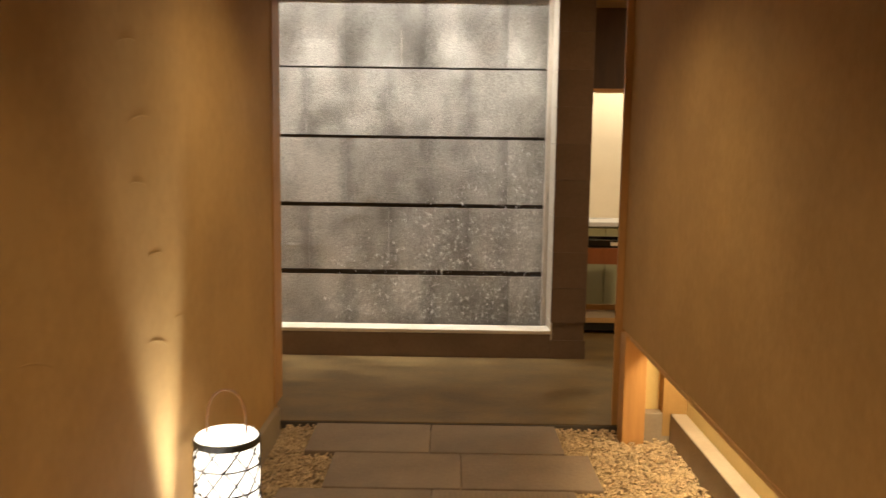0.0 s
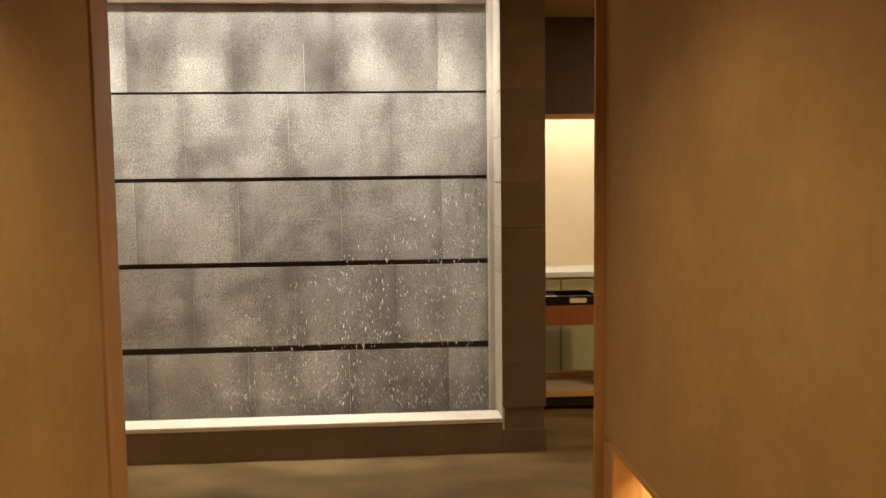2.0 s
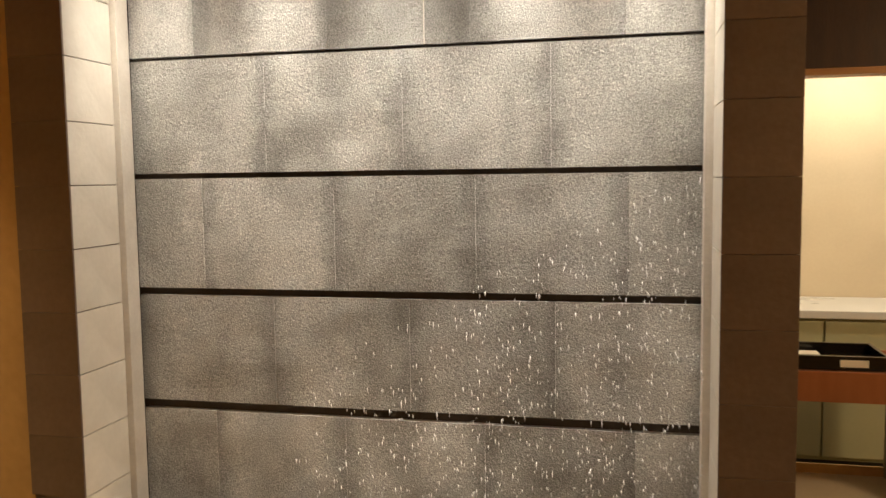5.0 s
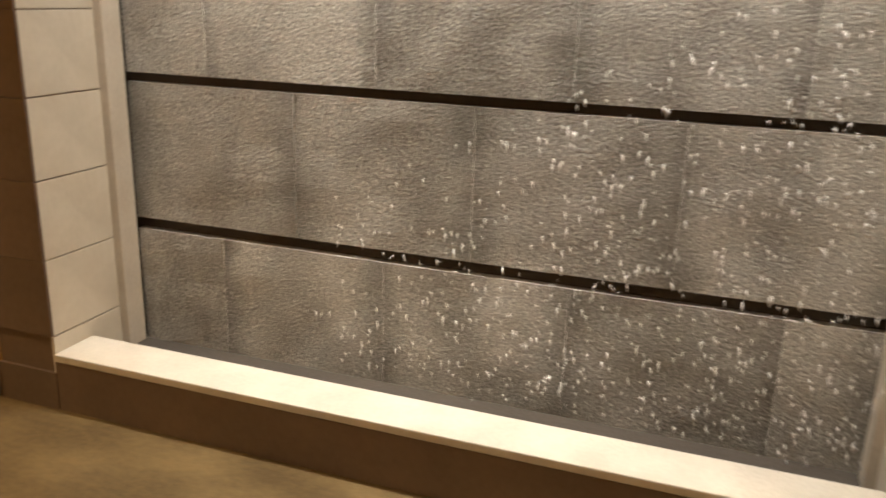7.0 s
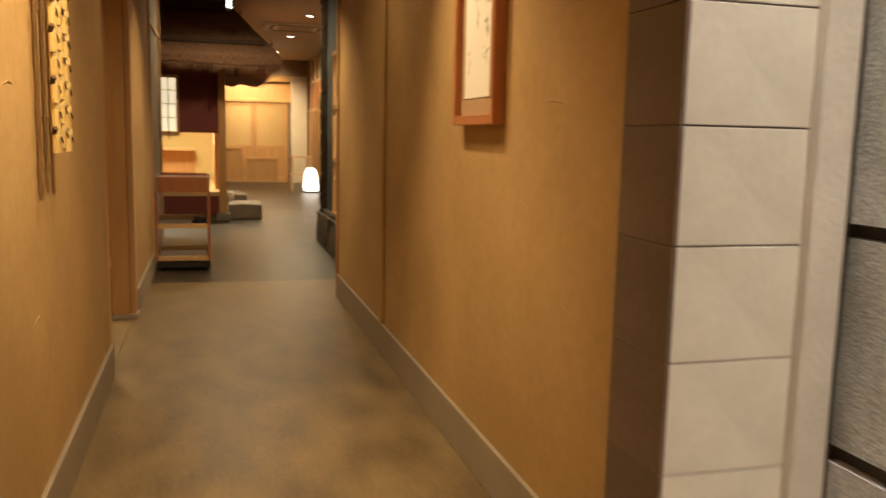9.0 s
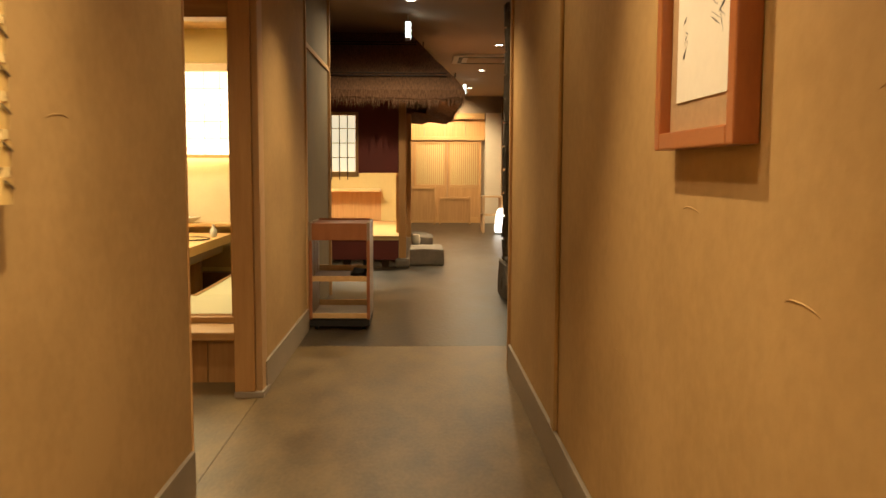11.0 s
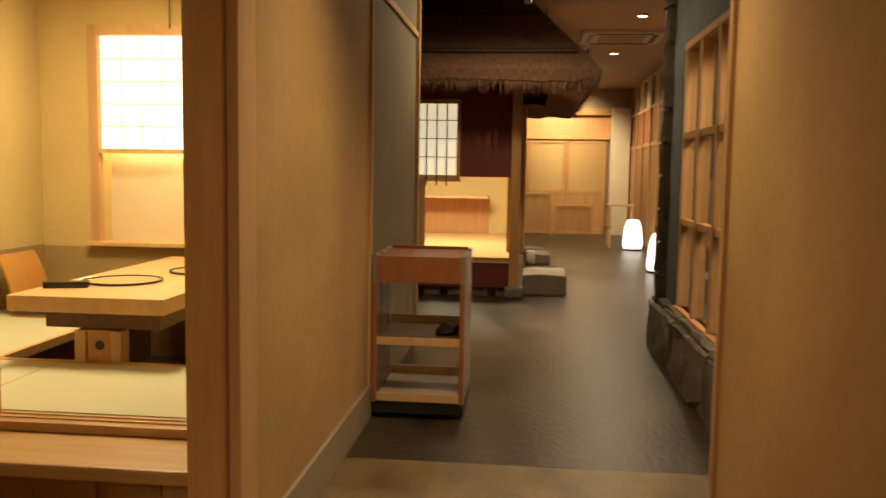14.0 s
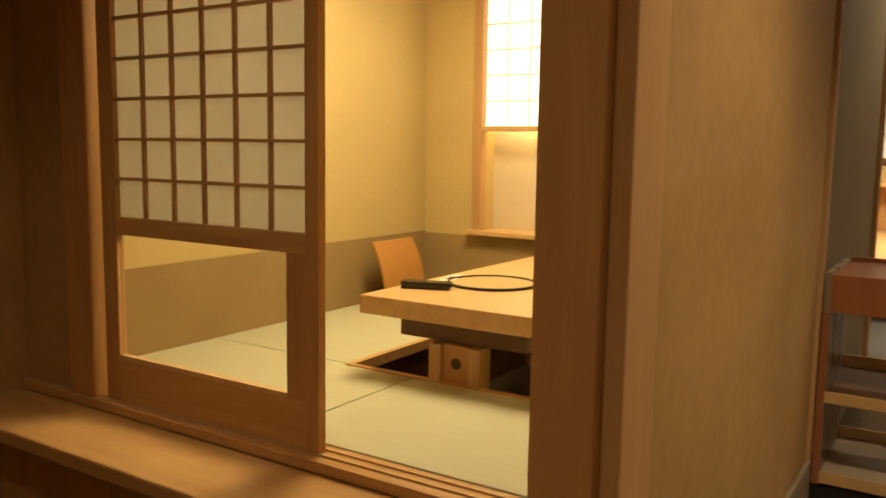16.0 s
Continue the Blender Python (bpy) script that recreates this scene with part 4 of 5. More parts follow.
# ---- service carts ----
def cart(x, y, w, d, h, label, rz=0, levels=(0.385, 0.10)):
    c = thing("service_cart", x, y, 0, label, "cart", "service carts", rz)
    hw, hd = w / 2, d / 2
    part("side_panel", bx(B(), -hd, hd, -hw, -hw + 0.022, 0.085, h, 0.003), CARTSIDE, c)
    part("side_panel", bx(B(), -hd, hd, hw - 0.022, hw, 0.085, h, 0.003), CARTSIDE, c)
    part("top", bx(B(), -hd + 0.01, hd - 0.01, -hw + 0.022, hw - 0.022, h - 0.025, h - 0.008, 0.002), REDWOOD, c, "red-brown laminate top")
    part("back_lip", bx(B(), -hd, -hd + 0.012, -hw + 0.022, hw - 0.022, h - 0.03, h + 0.008, 0.002), REDWOOD, c)
    part("front_fascia", bx(B(), hd - 0.016, hd + 0.002, -hw + 0.022, hw - 0.022, h - 0.135, h - 0.006, 0.002), REDWOOD, c, "red-brown drawer fascia")
    for sy in (-hw, hw - 0.024):
        part("front_stile", bx(B(), hd + 0.0005, hd + 0.008, sy, sy + 0.024, 0.085, h - 0.136, 0.002), REDWOOD, c, "red-brown edge strip")
    for z in levels:
        s = part("shelf", bx(B(), -hd + 0.01, hd - 0.003, -hw + 0.022, hw - 0.022, z, z + 0.02, 0.002), DARKBOARDS if z > 0.2 else CARTTOP, c)
        part("shelf_lip", bx(B(), hd - 0.003, hd + 0.006, -hw + 0.022, hw - 0.022, z - 0.008, z + 0.032, 0.002), PALEWOOD, s)
        part("shelf_lip", bx(B(), -hd + 0.0, -hd + 0.01, -hw + 0.022, hw - 0.022, z - 0.005, z + 0.065, 0.002), PALEWOOD, s)
    part("plinth", bx(B(), -hd + 0.01, hd - 0.005, -hw + 0.003, hw - 0.003, 0.03, 0.085), BLACK, c)
    for sx in (-1, 1):
        for sy in (-1, 1):
            k = part("caster", tube(B(), (sx * (hd - 0.05), sy * (hw - 0.05) - 0.012, 0.026), (sx * (hd - 0.05), sy * (hw - 0.05) + 0.012, 0.026), 0.026, None, 14), BLACK, c, "black rubber caster")
            part("fork", bx(B(), sx * (hd - 0.05) - 0.012, sx * (hd - 0.05) + 0.012, sy * (hw - 0.05) + 0.013, sy * (hw - 0.05) + 0.016, 0.02, 0.055), STEEL, k)
    return c


cart(-7.87, 5.12, 0.46, 0.48, 0.825, "red-brown wooden service cart on casters against the wall")
gl = thing("dark_cloth", -7.82, 5.25, 0.405, "crumpled dark cloth on the cart's shelf", "cloth")
bm = B()
bmesh.ops.create_icosphere(bm, subdivisions=3, radius=0.07, matrix=Matrix.Diagonal((1.2, 0.9, 0.5, 1)))
for v in bm.verts:
    v.co += noise.noise_vector(v.co * 22) * 0.02
    v.co.z = max(v.co.z + 0.02, 0)
part("cloth", bm, BLACK, gl, "", True)

# counter corner behind the niche
cart(1.38, 7.3, 0.56, 0.42, 0.70, "red-brown wooden service cart with a black tray on top", -90, (0.10,))
ty = thing("black_tray", 1.33, 7.27, 0.695, "black lacquer tray with white paper slips", "tray")
bm = bx(B(), -0.20, 0.20, -0.14, 0.14, 0, 0.012, 0.003)
part("base", bm, LACQUER, ty)
for a in ((-0.20, 0.20, -0.155, -0.14), (-0.20, 0.20, 0.14, 0.155), (-0.215, -0.20, -0.155, 0.155), (0.20, 0.215, -0.155, 0.155)):
    part("rim", bx(B(), a[0], a[1], a[2], a[3], 0, 0.06, 0.003), LACQUER, ty)
part("paper_slip", bx(B(), 0.02, 0.13, -0.159, -0.156, 0.015, 0.045), WHITEPAPER, ty, "white paper label")
part("paper_slip", bx(B(), -0.15, -0.02, 0.02, 0.10, 0.013, 0.03), WHITEPAPER, ty, "white paper slips")
structure("wall_counter_back", bx(B(), 0.6, 3.3, 8.3, 8.45, 0, 2.58), PALEWALL, "bright cream wall over the counter")
structure("wall_counter_side", bx(B(), 0.62, 0.78, 6.9, 8.3, 0, 2.58), PALEWALL, "cream side wall by the counter")
structure("lintel_counter", bx(B(), 1.03, 3.2, 7.16, 7.26, 1.945, 2.57), DARKWOOD, "dark brown head panel over the counter opening", "lintel")
structure("lintel_counter_edge", bx(B(), 1.03, 3.2, 7.15, 7.27, 1.915, 1.943, 0.003), CEDAR_X, "cedar strip under the head panel", "trim")
cb = thing("counter_cabinet", 2.0, 8.05, 0, "pale green base cabinet with white counter", "cabinet")
part("body", bx(B(), -1.15, 1.15, -0.23, 0.24, 0.08, 0.80), CABINET, cb)
part("counter", bx(B(), -1.17, 1.17, -0.26, 0.245, 0.80, 0.84, 0.004), COUNTERTOP, cb, "white counter top")
part("plinth", bx(B(), -1.12, 1.12, -0.2, 0.23, 0, 0.08), BLACK, cb)
for i in range(4):
    d = part("door", bx(B(), -1.13 + 0.57 * i, -1.13 + 0.56 + 0.57 * i, -0.248, -0.231, 0.1, 0.785, 0.003), CABINET, cb)
    part("handle", bx(B(), -0.65 + 0.57 * i, -0.63 + 0.57 * i, -0.262, -0.249, 0.55, 0.68, 0.003), STEEL, d)

# ---- hall: window wall with stone surround ----
ST0, ST1 = -9.62, -6.40
bm = B()
OX0, OX1, OZ0, OZ1 = -9.20, -6.75, 0.38, 2.08
bx(bm, ST0, OX0, 6.63, 6.95, 0, 2.98)
bx(bm, OX1, ST1, 6.63, 6.95, 0, 2.98)
bx(bm, OX0, OX1, 6.63, 6.95, OZ1, 2.98)
bx(bm, OX0, OX1, 6.66, 6.95, 0, OZ0)
structure("wall_hall_window", bm, BLUEGREY, "dark blue-grey rough plaster wall round a timber window")
structure("wall_hall_jog", bx(B(), -6.40, -6.25, 6.46, 6.95, 0, 2.98), BLUEGREY, "dark plaster return by the corridor")
random.seed(21)
x = -9.72
while x < -6.5:
    w = random.uniform(0.35, 0.6)
    bm = B()
    bmesh.ops.create_cube(bm, size=1, matrix=Matrix.Diagonal((w + 0.17, 0.24, 0.40, 1)))
    bmesh.ops.bevel(bm, geom=bm.edges[:], offset=0.035, segments=2, affect="EDGES")
    bmesh.ops.subdivide_edges(bm, edges=bm.edges[:], cuts=2)
    for v in bm.verts:
        at = v.co + Vector((x * 3.1, 0, 0))
        v.co += noise.noise_vector(at * 6) * 0.035 + noise.noise_vector(at * 19) * 0.014
    rk = thing("foundation_stone", x + w / 2, 6.66, 0.165, "rough grey foundation boulder under the timber window", "stone", "foundation stones")
    part("stone", bm, ROUGHSTONE, rk)
    x += w - 0.01
bm = B()
for i in range(12):
    bmesh.ops.create_cube(bm, size=1, matrix=Matrix.Translation((-9.62 + 0.02 * math.sin(i * 2.1), 6.62, 0.2 + 0.23 * i)) @ Matrix.Diagonal((0.10, 0.12, 0.25, 1)))
bmesh.ops.bevel(bm, geom=bm.edges[:], offset=0.02, segments=2, affect="EDGES")
rough_up(bm, 0.02, 9)
structure("trim_stone_edge", bm, ROUGHSTONE, "rugged stone edge of the window wall", "trim")
w2 = structure("window_2", bx(B(), OX0, OX1, 6.62, 6.74, OZ0 - 0.06, OZ0, 0.004), CEDAR_X, "timber window of many panes in a rough stone wall", "window")
part("head", bx(B(), OX0, OX1, 6.63, 6.72, OZ1 - 0.045, OZ1 - 0.001, 0.004), CEDAR_X, w2)
NV = 5
for i in range(NV + 1):
    x = OX0 + 0.025 + (OX1 - OX0 - 0.05) * i / NV
    part("mullion", bx(B(), x - 0.025, x + 0.025, 6.635, 6.715, OZ0 + 0.001, OZ1 - 0.046, 0.004), PALEPOST, w2)
for z in (0.935, 1.49):
    for i in range(NV):
        xa = OX0 + 0.051 + (OX1 - OX0 - 0.05) * i / NV
        part("glazing_bar", bx(B(), xa, xa + (OX1 - OX0 - 0.05) / NV - 0.052, 6.645, 6.705, z - 0.022, z + 0.022, 0.003), CEDAR_X, w2)
for i in range(NV):
    xa = OX0 + 0.05 + (OX1 - OX0 - 0.05) * i / NV
    xb = xa + (OX1 - OX0 - 0.05) / NV - 0.05
    for z0, z1 in ((OZ0, 0.913), (0.957, 1.468), (1.512, OZ1 - 0.045)):
        g = part("pane", bx(B(), xa, xb, 6.672, 6.678, z0, z1), GLASS, w2)
        g.visible_shadow = False
structure("wall_behind_window", bx(B(), -9.62, -6.3, 8.1, 8.2, 0, 2.98), PALEWOOD, "warm lit boards behind the window")
structure("wall_behind_window_end", bx(B(), -6.4, -6.25, 6.95, 8.1, 0, 2.98), PALEWOOD, "timber end wall behind the window")
structure("wall_behind_window_west", bx(B(), -9.62, -9.5, 6.95, 8.1, 0, 2.98), PALEWOOD, "timber partition behind the window")
# added uprights that stand in for warm vertical reflections in the panes
for i in range(7):
    x = -9.3 + i * 0.42
    q = thing("streak_post", x, 7.9, 0, "pale post added behind the glass for a warm reflected streak", "post", "posts behind window")
    part("shaft", bx(B(), -0.05, 0.05, -0.05, 0.05, 0, 2.9, 0.004), PALEPOST, q)

# ---- hall: timber side wall, lanterns, bench, end wall ----
sw = structure("wall_hall_north", bx(B(), -21, -9.62, 7.72, 7.85, 0, 2.98), PALEWALL, "plastered wall with timber panelling")
NP = 12
for i in range(NP):
    x0 = -20.95 + i * 11.3 / NP
    x1 = x0 + 11.3 / NP
    part("lower_panel", bx(B(), x0 + 0.05, x1 - 0.003, 7.69, 7.719, 0.12, 1.72, 0.003), CEDAR, sw)
    part("upper_panel", bx(B(), x0 + 0.05, x1 - 0.003, 7.69, 7.719, 1.78, 2.35, 0.003), FRAME, sw)
    part("upright", bx(B(), x0 - 0.045, x0 + 0.047, 7.66, 7.719, 0, 2.9, 0.004), PALEPOST, sw)
    part("rail", bx(B(), x0 + 0.05, x1 - 0.05, 7.672, 7.689, 1.715, 1.785, 0.003), PALEWOOD, sw)
    part("rail", bx(B(), x0 + 0.05, x1 - 0.05, 7.672, 7.689, 2.35, 2.41, 0.003), PALEWOOD, sw)


def floor_lantern(x, y):
    L = thing("floor_lantern", x, y, 0, "lit white paper floor lantern with a tapering shade", "lantern", "hall lanterns")
    part("base", lathe(B(), [(0.15, 0), (0.155, 0.02), (0.14, 0.03)], 20), DARKWOOD, L)
    part("shade", lathe(B(), [(0.145, 0.03), (0.165, 0.08), (0.16, 0.18), (0.15, 0.2), (0.155, 0.23), (0.14, 0.36), (0.11, 0.46), (0.07, 0.50)], 24), LANTERN_PAPER, L, "glowing paper shade", True)
    for z, r in ((0.08, 0.166), (0.20, 0.153), (0.36, 0.141)):
        part("hoop", lathe(B(), [(r, z), (r + 0.003, z + 0.002), (r, z + 0.004)], 24), LANTERN_RIB, L)


floor_lantern(-17.45, 7.36)
floor_lantern(-14.33, 7.32)
bn = thing("wooden_rack", -17.9, 7.18, 0, "low open pale wooden rack beside the lantern", "rack")
for sx in (-0.2, 0.2):
    for sy in (-0.18, 0.18):
        part("leg", bx(B(), sx - 0.025, sx + 0.025, sy - 0.025, sy + 0.025, 0, 0.70, 0.003), PALEPOST, bn)
for z in (0.34, 0.70):
    part("shelf", bx(B(), -0.225, 0.225, -0.205, 0.205, z, z + 0.03, 0.003), PALEWOOD, bn)
tbx = thing("low_stand", -13.95, 7.42, 0, "dark low wooden stand beside the lantern", "stand")
part("top", bx(B(), -0.2, 0.2, -0.2, 0.2, 0.56, 0.60, 0.004), DARKWOOD, tbx)
for sx in (-0.17, 0.17):
    for sy in (-0.17, 0.17):
        part("leg", bx(B(), sx - 0.02, sx + 0.02, sy - 0.02, sy + 0.02, 0, 0.56, 0.003), FRAME, tbx)

ew = structure("wall_hall_end", bx(B(), -21.2, -21.0, 2.2, 8.6, 0, 2.98), CEILING_D, "end wall of the hall behind lattice doors")
structure("wall_hall_end_pier", bx(B(), -20.99, -20.75, 7.28, 7.65, 0, 2.56, 0.004), PALEWALL, "cream plaster pier at the end wall")
structure("beam_end", bx(B(), -21.0, -20.85, 2.4, 7.27, 2.42, 2.56, 0.006), CEDAR_H, "cedar head beam of the lattice doors", "beam")
structure("beam_end_mid", bx(B(), -21.0, -20.87, 2.4, 7.27, 1.93, 2.02, 0.006), CEDAR_H, "cedar mid beam of the lattice doors", "beam")
bm = B()
for i in range(10):
    bx(bm, -20.995, -20.96, 2.5 + i * 0.48, 2.5 + i * 0.48 + 0.472, 2.021, 2.419, 0.003)
structure("panel_end_upper", bm, CEDAR, "cedar boards above the lattice doors", "panel")
for k in range(4):
    y0 = 7.20 - 0.80 * (k + 1)
    d = thing("lattice_door", -20.93, y0 + 0.395, 0.0, "closed honey cedar lattice sliding door", "door", "lattice doors")
    part("stile", bx(B(), -0.02, 0.02, -0.395, -0.335, 0, 1.925, 0.003), CEDAR, d)
    part("stile", bx(B(), -0.02, 0.02, 0.335, 0.395, 0, 1.925, 0.003), CEDAR, d)
    part("rail", bx(B(), -0.019, 0.019, -0.335, 0.335, 0, 0.14, 0.003), CEDAR_H, d)
    part("rail", bx(B(), -0.019, 0.019, -0.335, 0.335, 0.83, 0.90, 0.003), CEDAR_H, d)
    part("rail", bx(B(), -0.019, 0.019, -0.335, 0.335, 1.86, 1.925, 0.003), CEDAR_H, d)
    part("backing", bx(B(), -0.03, -0.02, -0.36, 0.36, 0.02, 1.9), PLASTER_ROOM, d)
    part("lower_board", bx(B(), -0.012, 0.008, -0.335, 0.335, 0.14, 0.83), CEDAR, d)
    for i in range(14):
        y = -0.31 + 0.62 * i / 13
        part("slat", bx(B(), -0.006, 0.008, y - 0.009, y + 0.009, 0.90, 1.86), CEDAR, d)
spot(-19.9, 6.2, 2.9, (-20.95, 6.2, 1.5), 300, 120, 0.8, HALLWARM)
for i, (yy, hh) in enumerate(((6.55, 0.62), (5.75, 0.85))):
    c = thing("wooden_screen", -20.3, yy, 0, "low honey wooden screen before the lattice doors", "screen", "low screens")
    part("frame_rail", bx(B(), -0.02, 0.02, -0.36, 0.36, hh - 0.05, hh, 0.003), CEDAR_H, c)
    part("frame_rail", bx(B(), -0.02, 0.02, -0.36, 0.36, 0.04, 0.09, 0.003), CEDAR_H, c)
    part("panel", bx(B(), -0.008, 0.008, -0.32, 0.32, 0.09, hh - 0.05), CEDAR, c)
    for sy in (-0.36, 0.32):
        part("leg", bx(B(), -0.025, 0.025, sy, sy + 0.04, 0, hh + 0.02, 0.003), CEDAR, c)

structure("wall_hall_far_south", bx(B(), -21, -9.6, 2.2, 2.35, 0, 2.98), PLASTER, "ochre plaster wall behind the hut")

# ---- thatched hut ----
HX, HB, HY0, HY1 = -11.8, -15.2, 2.6, 5.56
hut = thing("thatched_hut", HX, 5.5, 0, "small indoor hut with red walls, thatched roof and lit room", "hut")


def hb(name, x0, x1, y0, y1, z0, z1, material, label="", bev=0.0, parent=None):
    return part(name, bx(B(), x0 - HX, x1 - HX, y0 - 5.5, y1 - 5.5, z0, z1, bev), material, parent or hut, label)


hb("corner_post", HX - 0.05, HX + 0.05, 5.472, 5.565, 0.12, 2.15, CEDAR, "weathered cedar corner post", 0.008)
hb("corner_post", HB - 0.06, HB + 0.06, 5.47, 5.60, 0.12, 2.15, CEDAR, "", 0.008)
hb("front_wall", HX - 0.10, HX, 4.97, 5.468, 1.19, 2.25, REDWALL, "dark red plaster wall")
hb("front_wall", HX - 0.10, HX, HY0, 4.30, 0.10, 2.25, REDWALL)
hb("front_wall", HX - 0.10, HX, 4.30, 4.97, 1.92, 2.25, REDWALL)
hb("front_wall", HX - 0.10, HX, 4.30, 4.97, 1.14, 1.20, CEDAR_H)
hb("platform_fascia", HX - 0.02, HX + 0.02, HY0, 5.468, 0.10, 0.345, REDWALL, "red painted platform edge", 0.004)
hb("platform", HB, HX + 0.03, HY0, 5.50, 0.345, 0.385, PALEWOOD, "lit straw-coloured floor")
hb("platform_edge", HX - 0.05, HX + 0.04, 4.3, 5.468, 0.386, 0.40, PALEWOOD)
hb("side_door_half", HX - 0.08, HX - 0.03, 4.30, 4.62, 0.40, 1.14, CEDAR, "cedar half door", 0.004)
w = hb("window", HX - 0.06, HX - 0.05, 4.32, 4.95, 1.205, 1.915, HUT_PAPER, "lit paper window")
for y in (4.30, 4.935):
    hb("window_frame", HX - 0.04, HX + 0.02, y, y + 0.035, 1.17, 1.94, CEDAR, "", 0.003, w)
hb("window_frame", HX - 0.04, HX + 0.02, 4.335, 4.935, 1.90, 1.94, CEDAR_H, "", 0.003, w)
for i in range(1, 6):
    y = 4.335 + 0.1 * i
    hb("bar", HX - 0.035, HX + 0.012, y - 0.0045, y + 0.0045, 1.10, 1.90, DARKWOOD, "", 0, w)
for z in (1.38, 1.56, 1.74):
    hb("cross_bar", HX - 0.045, HX - 0.036, 4.335, 4.935, z - 0.004, z + 0.004, DARKWOOD, "", 0, w)
hb("back_wall", HB - 0.1, HB, HY0, 5.47, 0.10, 2.25, PLASTER_ROOM)
hb("inner_shelf", HB, HB + 0.35, 4.2, 5.1, 0.88, 0.92, PALEWOOD, "pale shelf", 0.003)
hb("inner_board", HB + 0.01, HB + 0.03, 4.2, 5.1, 0.39, 0.879, CEDAR)
hb("side_wall", HB + 0.06, -13.6, 5.44, 5.52, 1.19, 2.25, REDWALL)
hb("side_wall", -13.6, HX - 0.06, 5.44, 5.52, 1.75, 2.25, REDWALL)
d = hb("sliding_panel", HB + 0.06, -14.1, 5.40, 5.44, 0.39, 1.19, PALEWOOD, "pale sliding panel")
d = hb("sliding_panel", -14.1, -13.2, 5.42, 5.455, 0.39, 1.74, CEDAR_X, "cedar sliding door with a small window")
hb("panel_window", -13.9, -13.4, 5.415, 5.419, 1.0, 1.3, HUT_PAPER, "", 0, d)
hb("panel_post", -12.6, -12.5, 5.42, 5.5, 0.39, 1.75, CEDAR, "", 0.004)
hb("side_wall", HB, HX, HY0, HY0 + 0.08, 0.1, 2.25, REDWALL)
hb("hut_ceiling", HB, HX - 0.11, HY0 + 0.08, 5.43, 2.08, 2.12, CEDAR_H)
random.seed(4)
y = 2.7
while y < 5.4:
    hb("foundation_stone", HX - 0.12, HX - 0.01, y, y + 0.16, 0, 0.10, ROUGHSTONE, "", 0.02)
    y += 0.24
bm = bx(B(), 0.09, -0.09, -0.07, 0.11, 0, 0.12, 0.03)
part("post_stone", bm, STEPSTONE, hut, "pale rounded footing stone")

# thatch: four sloping faces with a thick ragged eave
ex, ey0, ey1 = HX + 0.62, 1.9, 6.27
exb = HB - 0.6
tx, ty0, ty1 = HX - 0.75, 3.0, 5.30
txb = HB + 0.7
EZ, TZ = 2.14, 3.35


def loop_at(t, inset=0.0, zoff=0.0):
    z = EZ + (TZ - EZ) * t + zoff
    c = [(ex + (tx - ex) * t - inset, ey0 + (ty0 - ey0) * t + inset), (ex + (tx - ex) * t - inset, ey1 + (ty1 - ey1) * t - inset),
         (exb + (txb - exb) * t + inset, ey1 + (ty1 - ey1) * t - inset), (exb + (txb - exb) * t + inset, ey0 + (ty0 - ey0) * t + inset)]
    pts = []
    for (ax, ay), (cx, cy) in zip(c, c[1:] + c[:1]):
        for i in range(40):
            u = i / 40
            pts.append((ax + (cx - ax) * u, ay + (cy - ay) * u, z))
    return pts


bm = B()
rings = []
for t, inset, zo, amp in ((0.0, 0.42, 0.04, 0.01), (0.0, 0.06, -0.11, 0.03), (0.0, 0.01, -0.07, 0.03), (0.0, 0.0, 0.02, 0.02), (0.1, 0, 0.03, 0.012), (0.35, 0, 0.0, 0.012), (0.6, 0, 0.0, 0.012), (1.0, 0, 0.0, 0.0)):
    ring = []
    for i, q in enumerate(loop_at(t, inset, zo)):
        n = noise.noise(Vector((q[0] * 6, q[1] * 6, t * 9))) + random.uniform(-0.6, 0.6)
        ring.append(bm.verts.new((q[0] - HX, q[1] - 5.5, q[2] + amp * n)))
    rings.append(ring)
for a, c in zip(rings, rings[1:]):
    for i in range(160):
        bm.faces.new((a[i], a[(i + 1) % 160], c[(i + 1) % 160], c[i]))
part("thatch", bm, THATCH, hut, "thick dark brown thatched roof")
for t in (0.13, 0.52):
    c = loop_at(t, -0.012, 0.012 + (0.03 if t < 0.2 else 0))
    for dz in (0.0, 0.03):
        for i in (0, 40):
            p, q = c[i], c[i + 39]
            part("roof_pole", tube(B(), (p[0] - HX, p[1] - 5.5, p[2] + dz), (q[0] - HX, q[1] - 5.5, q[2] + dz), 0.009, None, 7), DARKWOOD, hut, "slim bamboo pole tied along the thatch")
verts, faces = [], []
rng = np.random.default_rng(9)
base = loop_at(0.0, 0.03, -0.05)
for i in range(2600):
    k = int(rng.integers(0, 80))
    p, q = Vector(base[k]), Vector(base[(k + 1) % 160])
    o = p.lerp(q, rng.random()) - Vector((HX, 5.5, 0))
    o.z += rng.uniform(-0.05, 0.05)
    out = Vector((1, 0, 0)) if k < 40 else Vector((0, 1, 0))
    side = Vector((0, 1, 0)) if k < 40 else Vector((1, 0, 0))
    dvec = out * rng.uniform(0.0, 0.05) + Vector((0, 0, -rng.uniform(0.03, 0.15))) + side * rng.uniform(-0.025, 0.025)
    n0 = len(verts)
    verts += [tuple(o - side * 0.005), tuple(o + side * 0.005), tuple(o + dvec)]
    faces.append((n0, n0 + 1, n0 + 2))
me = bpy.data.meshes.new("straw_fringe")
me.from_pydata(verts, [], faces)
me.materials.append(THATCH)
f = new("straw_fringe", me)
f.parent = hut
tagged(f, "ragged straw fringe of the eave", kind="stuff")

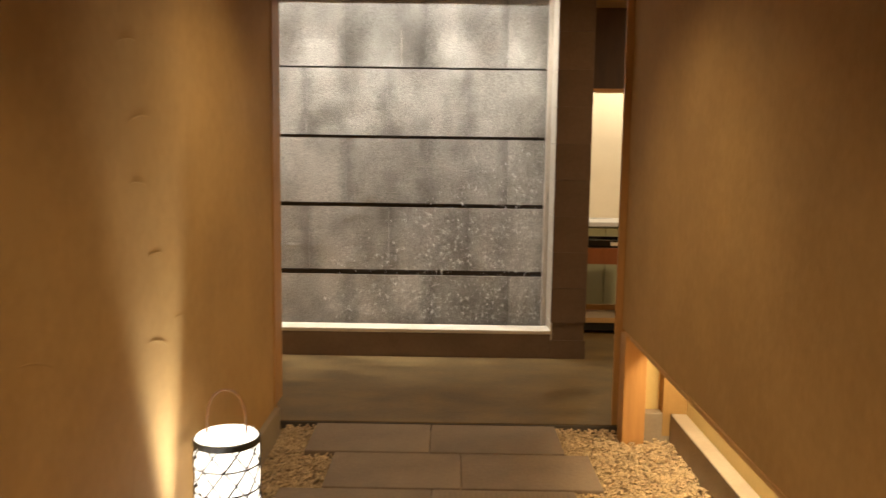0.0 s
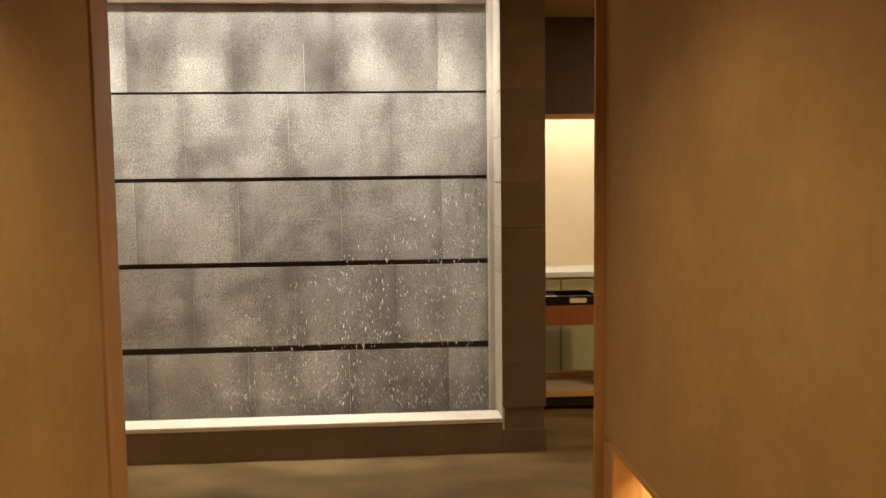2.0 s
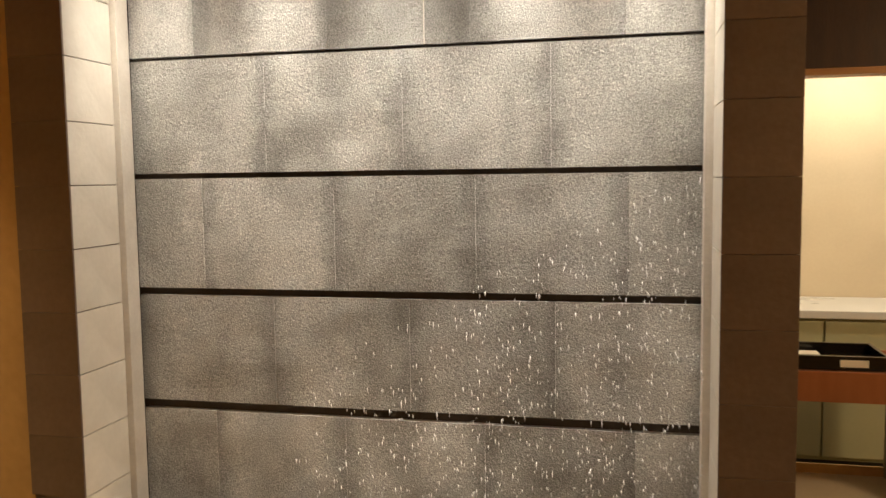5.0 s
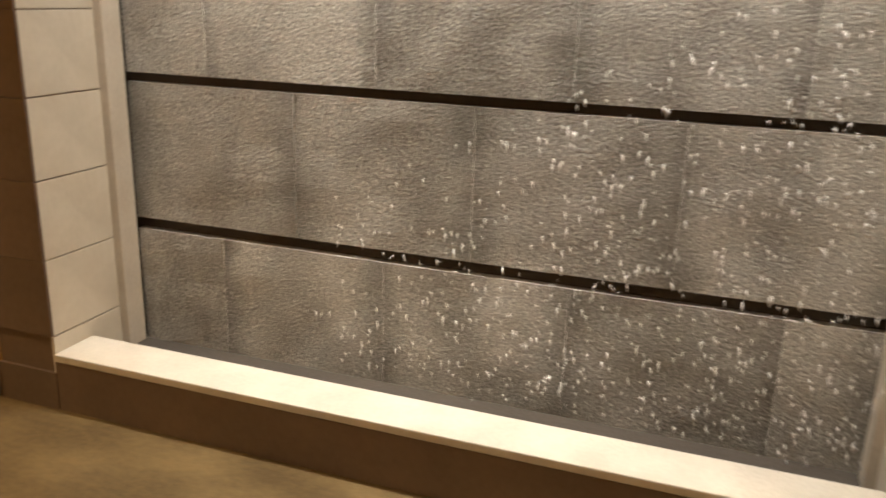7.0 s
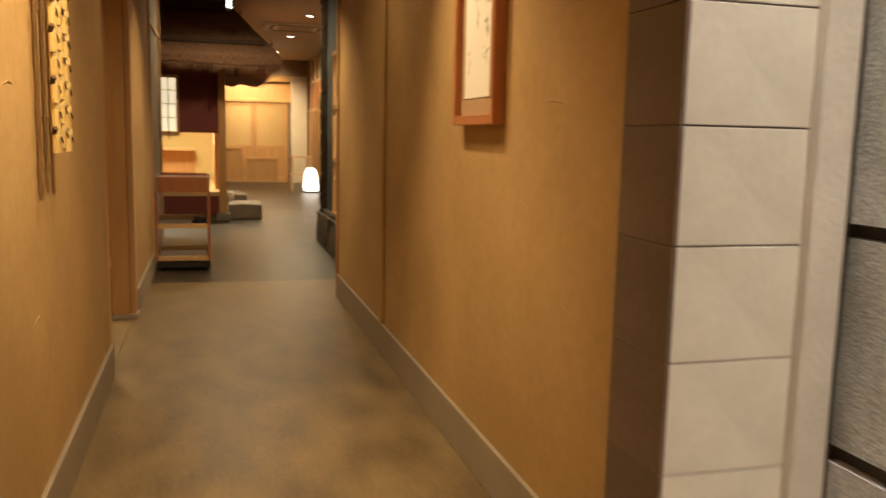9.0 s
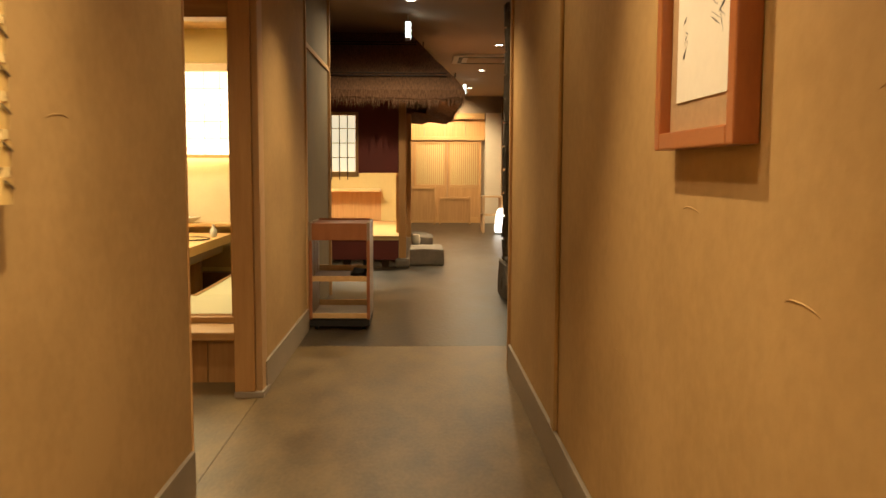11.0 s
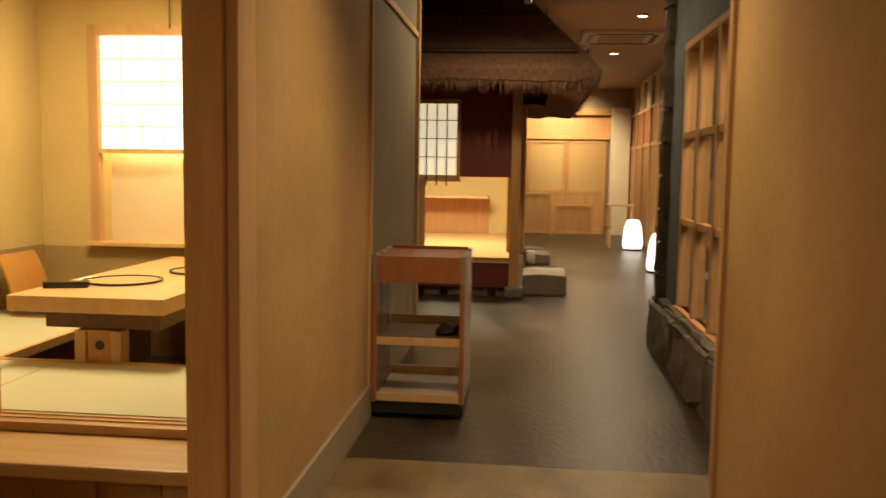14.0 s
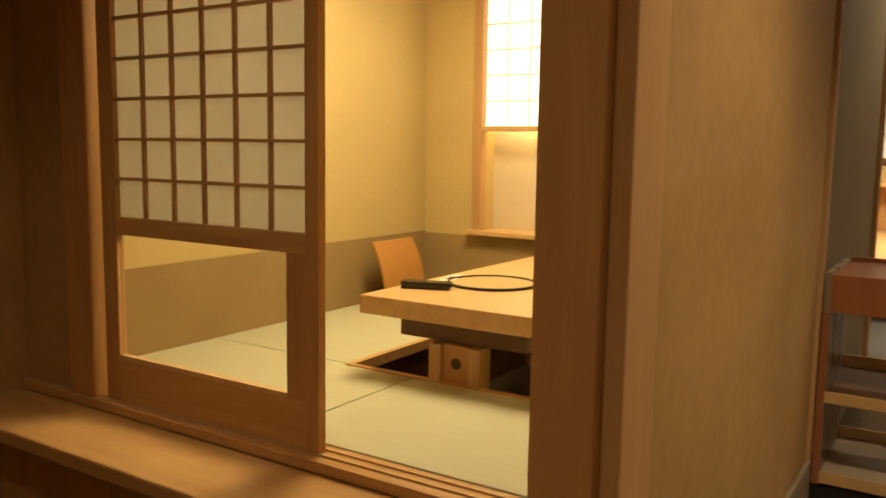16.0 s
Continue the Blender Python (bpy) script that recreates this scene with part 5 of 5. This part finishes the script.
# stepping stones beside the hut
for x, y, sx, sy, h in ((-12.35, 5.83, 0.34, 0.22, 0.21), (-15.2, 5.80, 0.30, 0.16, 0.14), (-16.2, 5.74, 0.25, 0.14, 0.12)):
    bm = bx(B(), -sx, sx, -sy, sy, 0, h, 0.02)
    bmesh.ops.subdivide_edges(bm, edges=bm.edges[:], cuts=2)
    for v in bm.verts:
        if v.co.z > 0.01:
            v.co += noise.noise_vector(v.co * 6) * 0.012
    s = thing("step_stone", x, y, 0, "flat grey step stone on the hall floor", "step stone", "step stones")
    part("stone", bm, STEPSTONE, s)
pt = thing("white_jar", -14.9, 5.68, 0, "pale rounded jar beside the hut", "jar")
part("body", lathe(B(), [(0.05, 0), (0.07, 0.04), (0.075, 0.10), (0.06, 0.17), (0.05, 0.19), (0.045, 0.18)], 20), PALEWALL, pt, "", True)

# ---- ceiling fixtures ----
def downlight(x, y, z, group):
    d = thing("downlight", x, y, z, "small round lit ceiling downlight", "ceiling light", group)
    part("ring", lathe(B(), [(0.075, -0.012), (0.075, 0.0), (0.05, 0.0), (0.05, -0.012), (0.075, -0.012)], 20, caps=False), WHITEPLASTIC, d)
    part("lens", lathe(B(), [(0.05, -0.010), (0.05, -0.005)], 20), LAMPFACE, d)


for lx, ly in HALL_SPOTS:
    downlight(lx, ly + 0.09, 2.96, "hall downlights")
# the fixtures at (-4.5, 5.55) and (-5.2, 3.7) go with added fill lamps
for lx, ly in CORRIDOR_SPOTS + [(-4.5, 5.55), (-5.2, 3.7), (0.0, 1.2), (0.0, 3.6)]:
    downlight(lx, ly + 0.14, 2.56, "corridor downlights")
ac = thing("ceiling_air_conditioner", -14.4, 6.75, 2.96, "off-white ceiling cassette air conditioner", "air conditioner")
part("panel", bx(B(), -0.45, 0.45, -0.5, 0.5, -0.035, 0, 0.008), WHITEPLASTIC, ac)
part("grille", bx(B(), -0.26, 0.26, -0.28, 0.28, -0.045, -0.036, 0.003), CEILING_D, ac, "darker intake grille")
for a in ((-0.40, -0.34, -0.36, 0.36), (0.34, 0.40, -0.36, 0.36), (-0.32, 0.32, -0.42, -0.36), (-0.32, 0.32, 0.36, 0.42)):
    part("louvre", bx(B(), a[0], a[1], a[2], a[3], -0.042, -0.036), BLACK, ac)
for x, y in ((-17.6, 6.60), (-10.9, 5.60)):
    e = thing("exit_sign", x, y, 2.96, "small hanging lit exit sign", "sign", "exit signs")
    part("rod", tube(B(), (0, 0, -0.08), (0, 0, 0), 0.008, None, 8), WHITEPLASTIC, e)
    part("box", bx(B(), -0.10, 0.10, -0.03, 0.03, -0.27, -0.08, 0.004), WHITEPLASTIC, e)
    part("face", bx(B(), -0.095, 0.095, 0.031, 0.033, -0.26, -0.09), EXITFACE, e)
    part("face", bx(B(), 0.101, 0.103, -0.028, 0.028, -0.26, -0.09), EXITFACE, e)
tr = thing("ceiling_rail", -12.6, 7.25, 2.96, "short dark lighting rail on the hall ceiling", "lighting rail")
part("rail", bx(B(), -0.02, 0.02, -0.25, 0.25, -0.03, 0, 0.003), BLACK, tr)
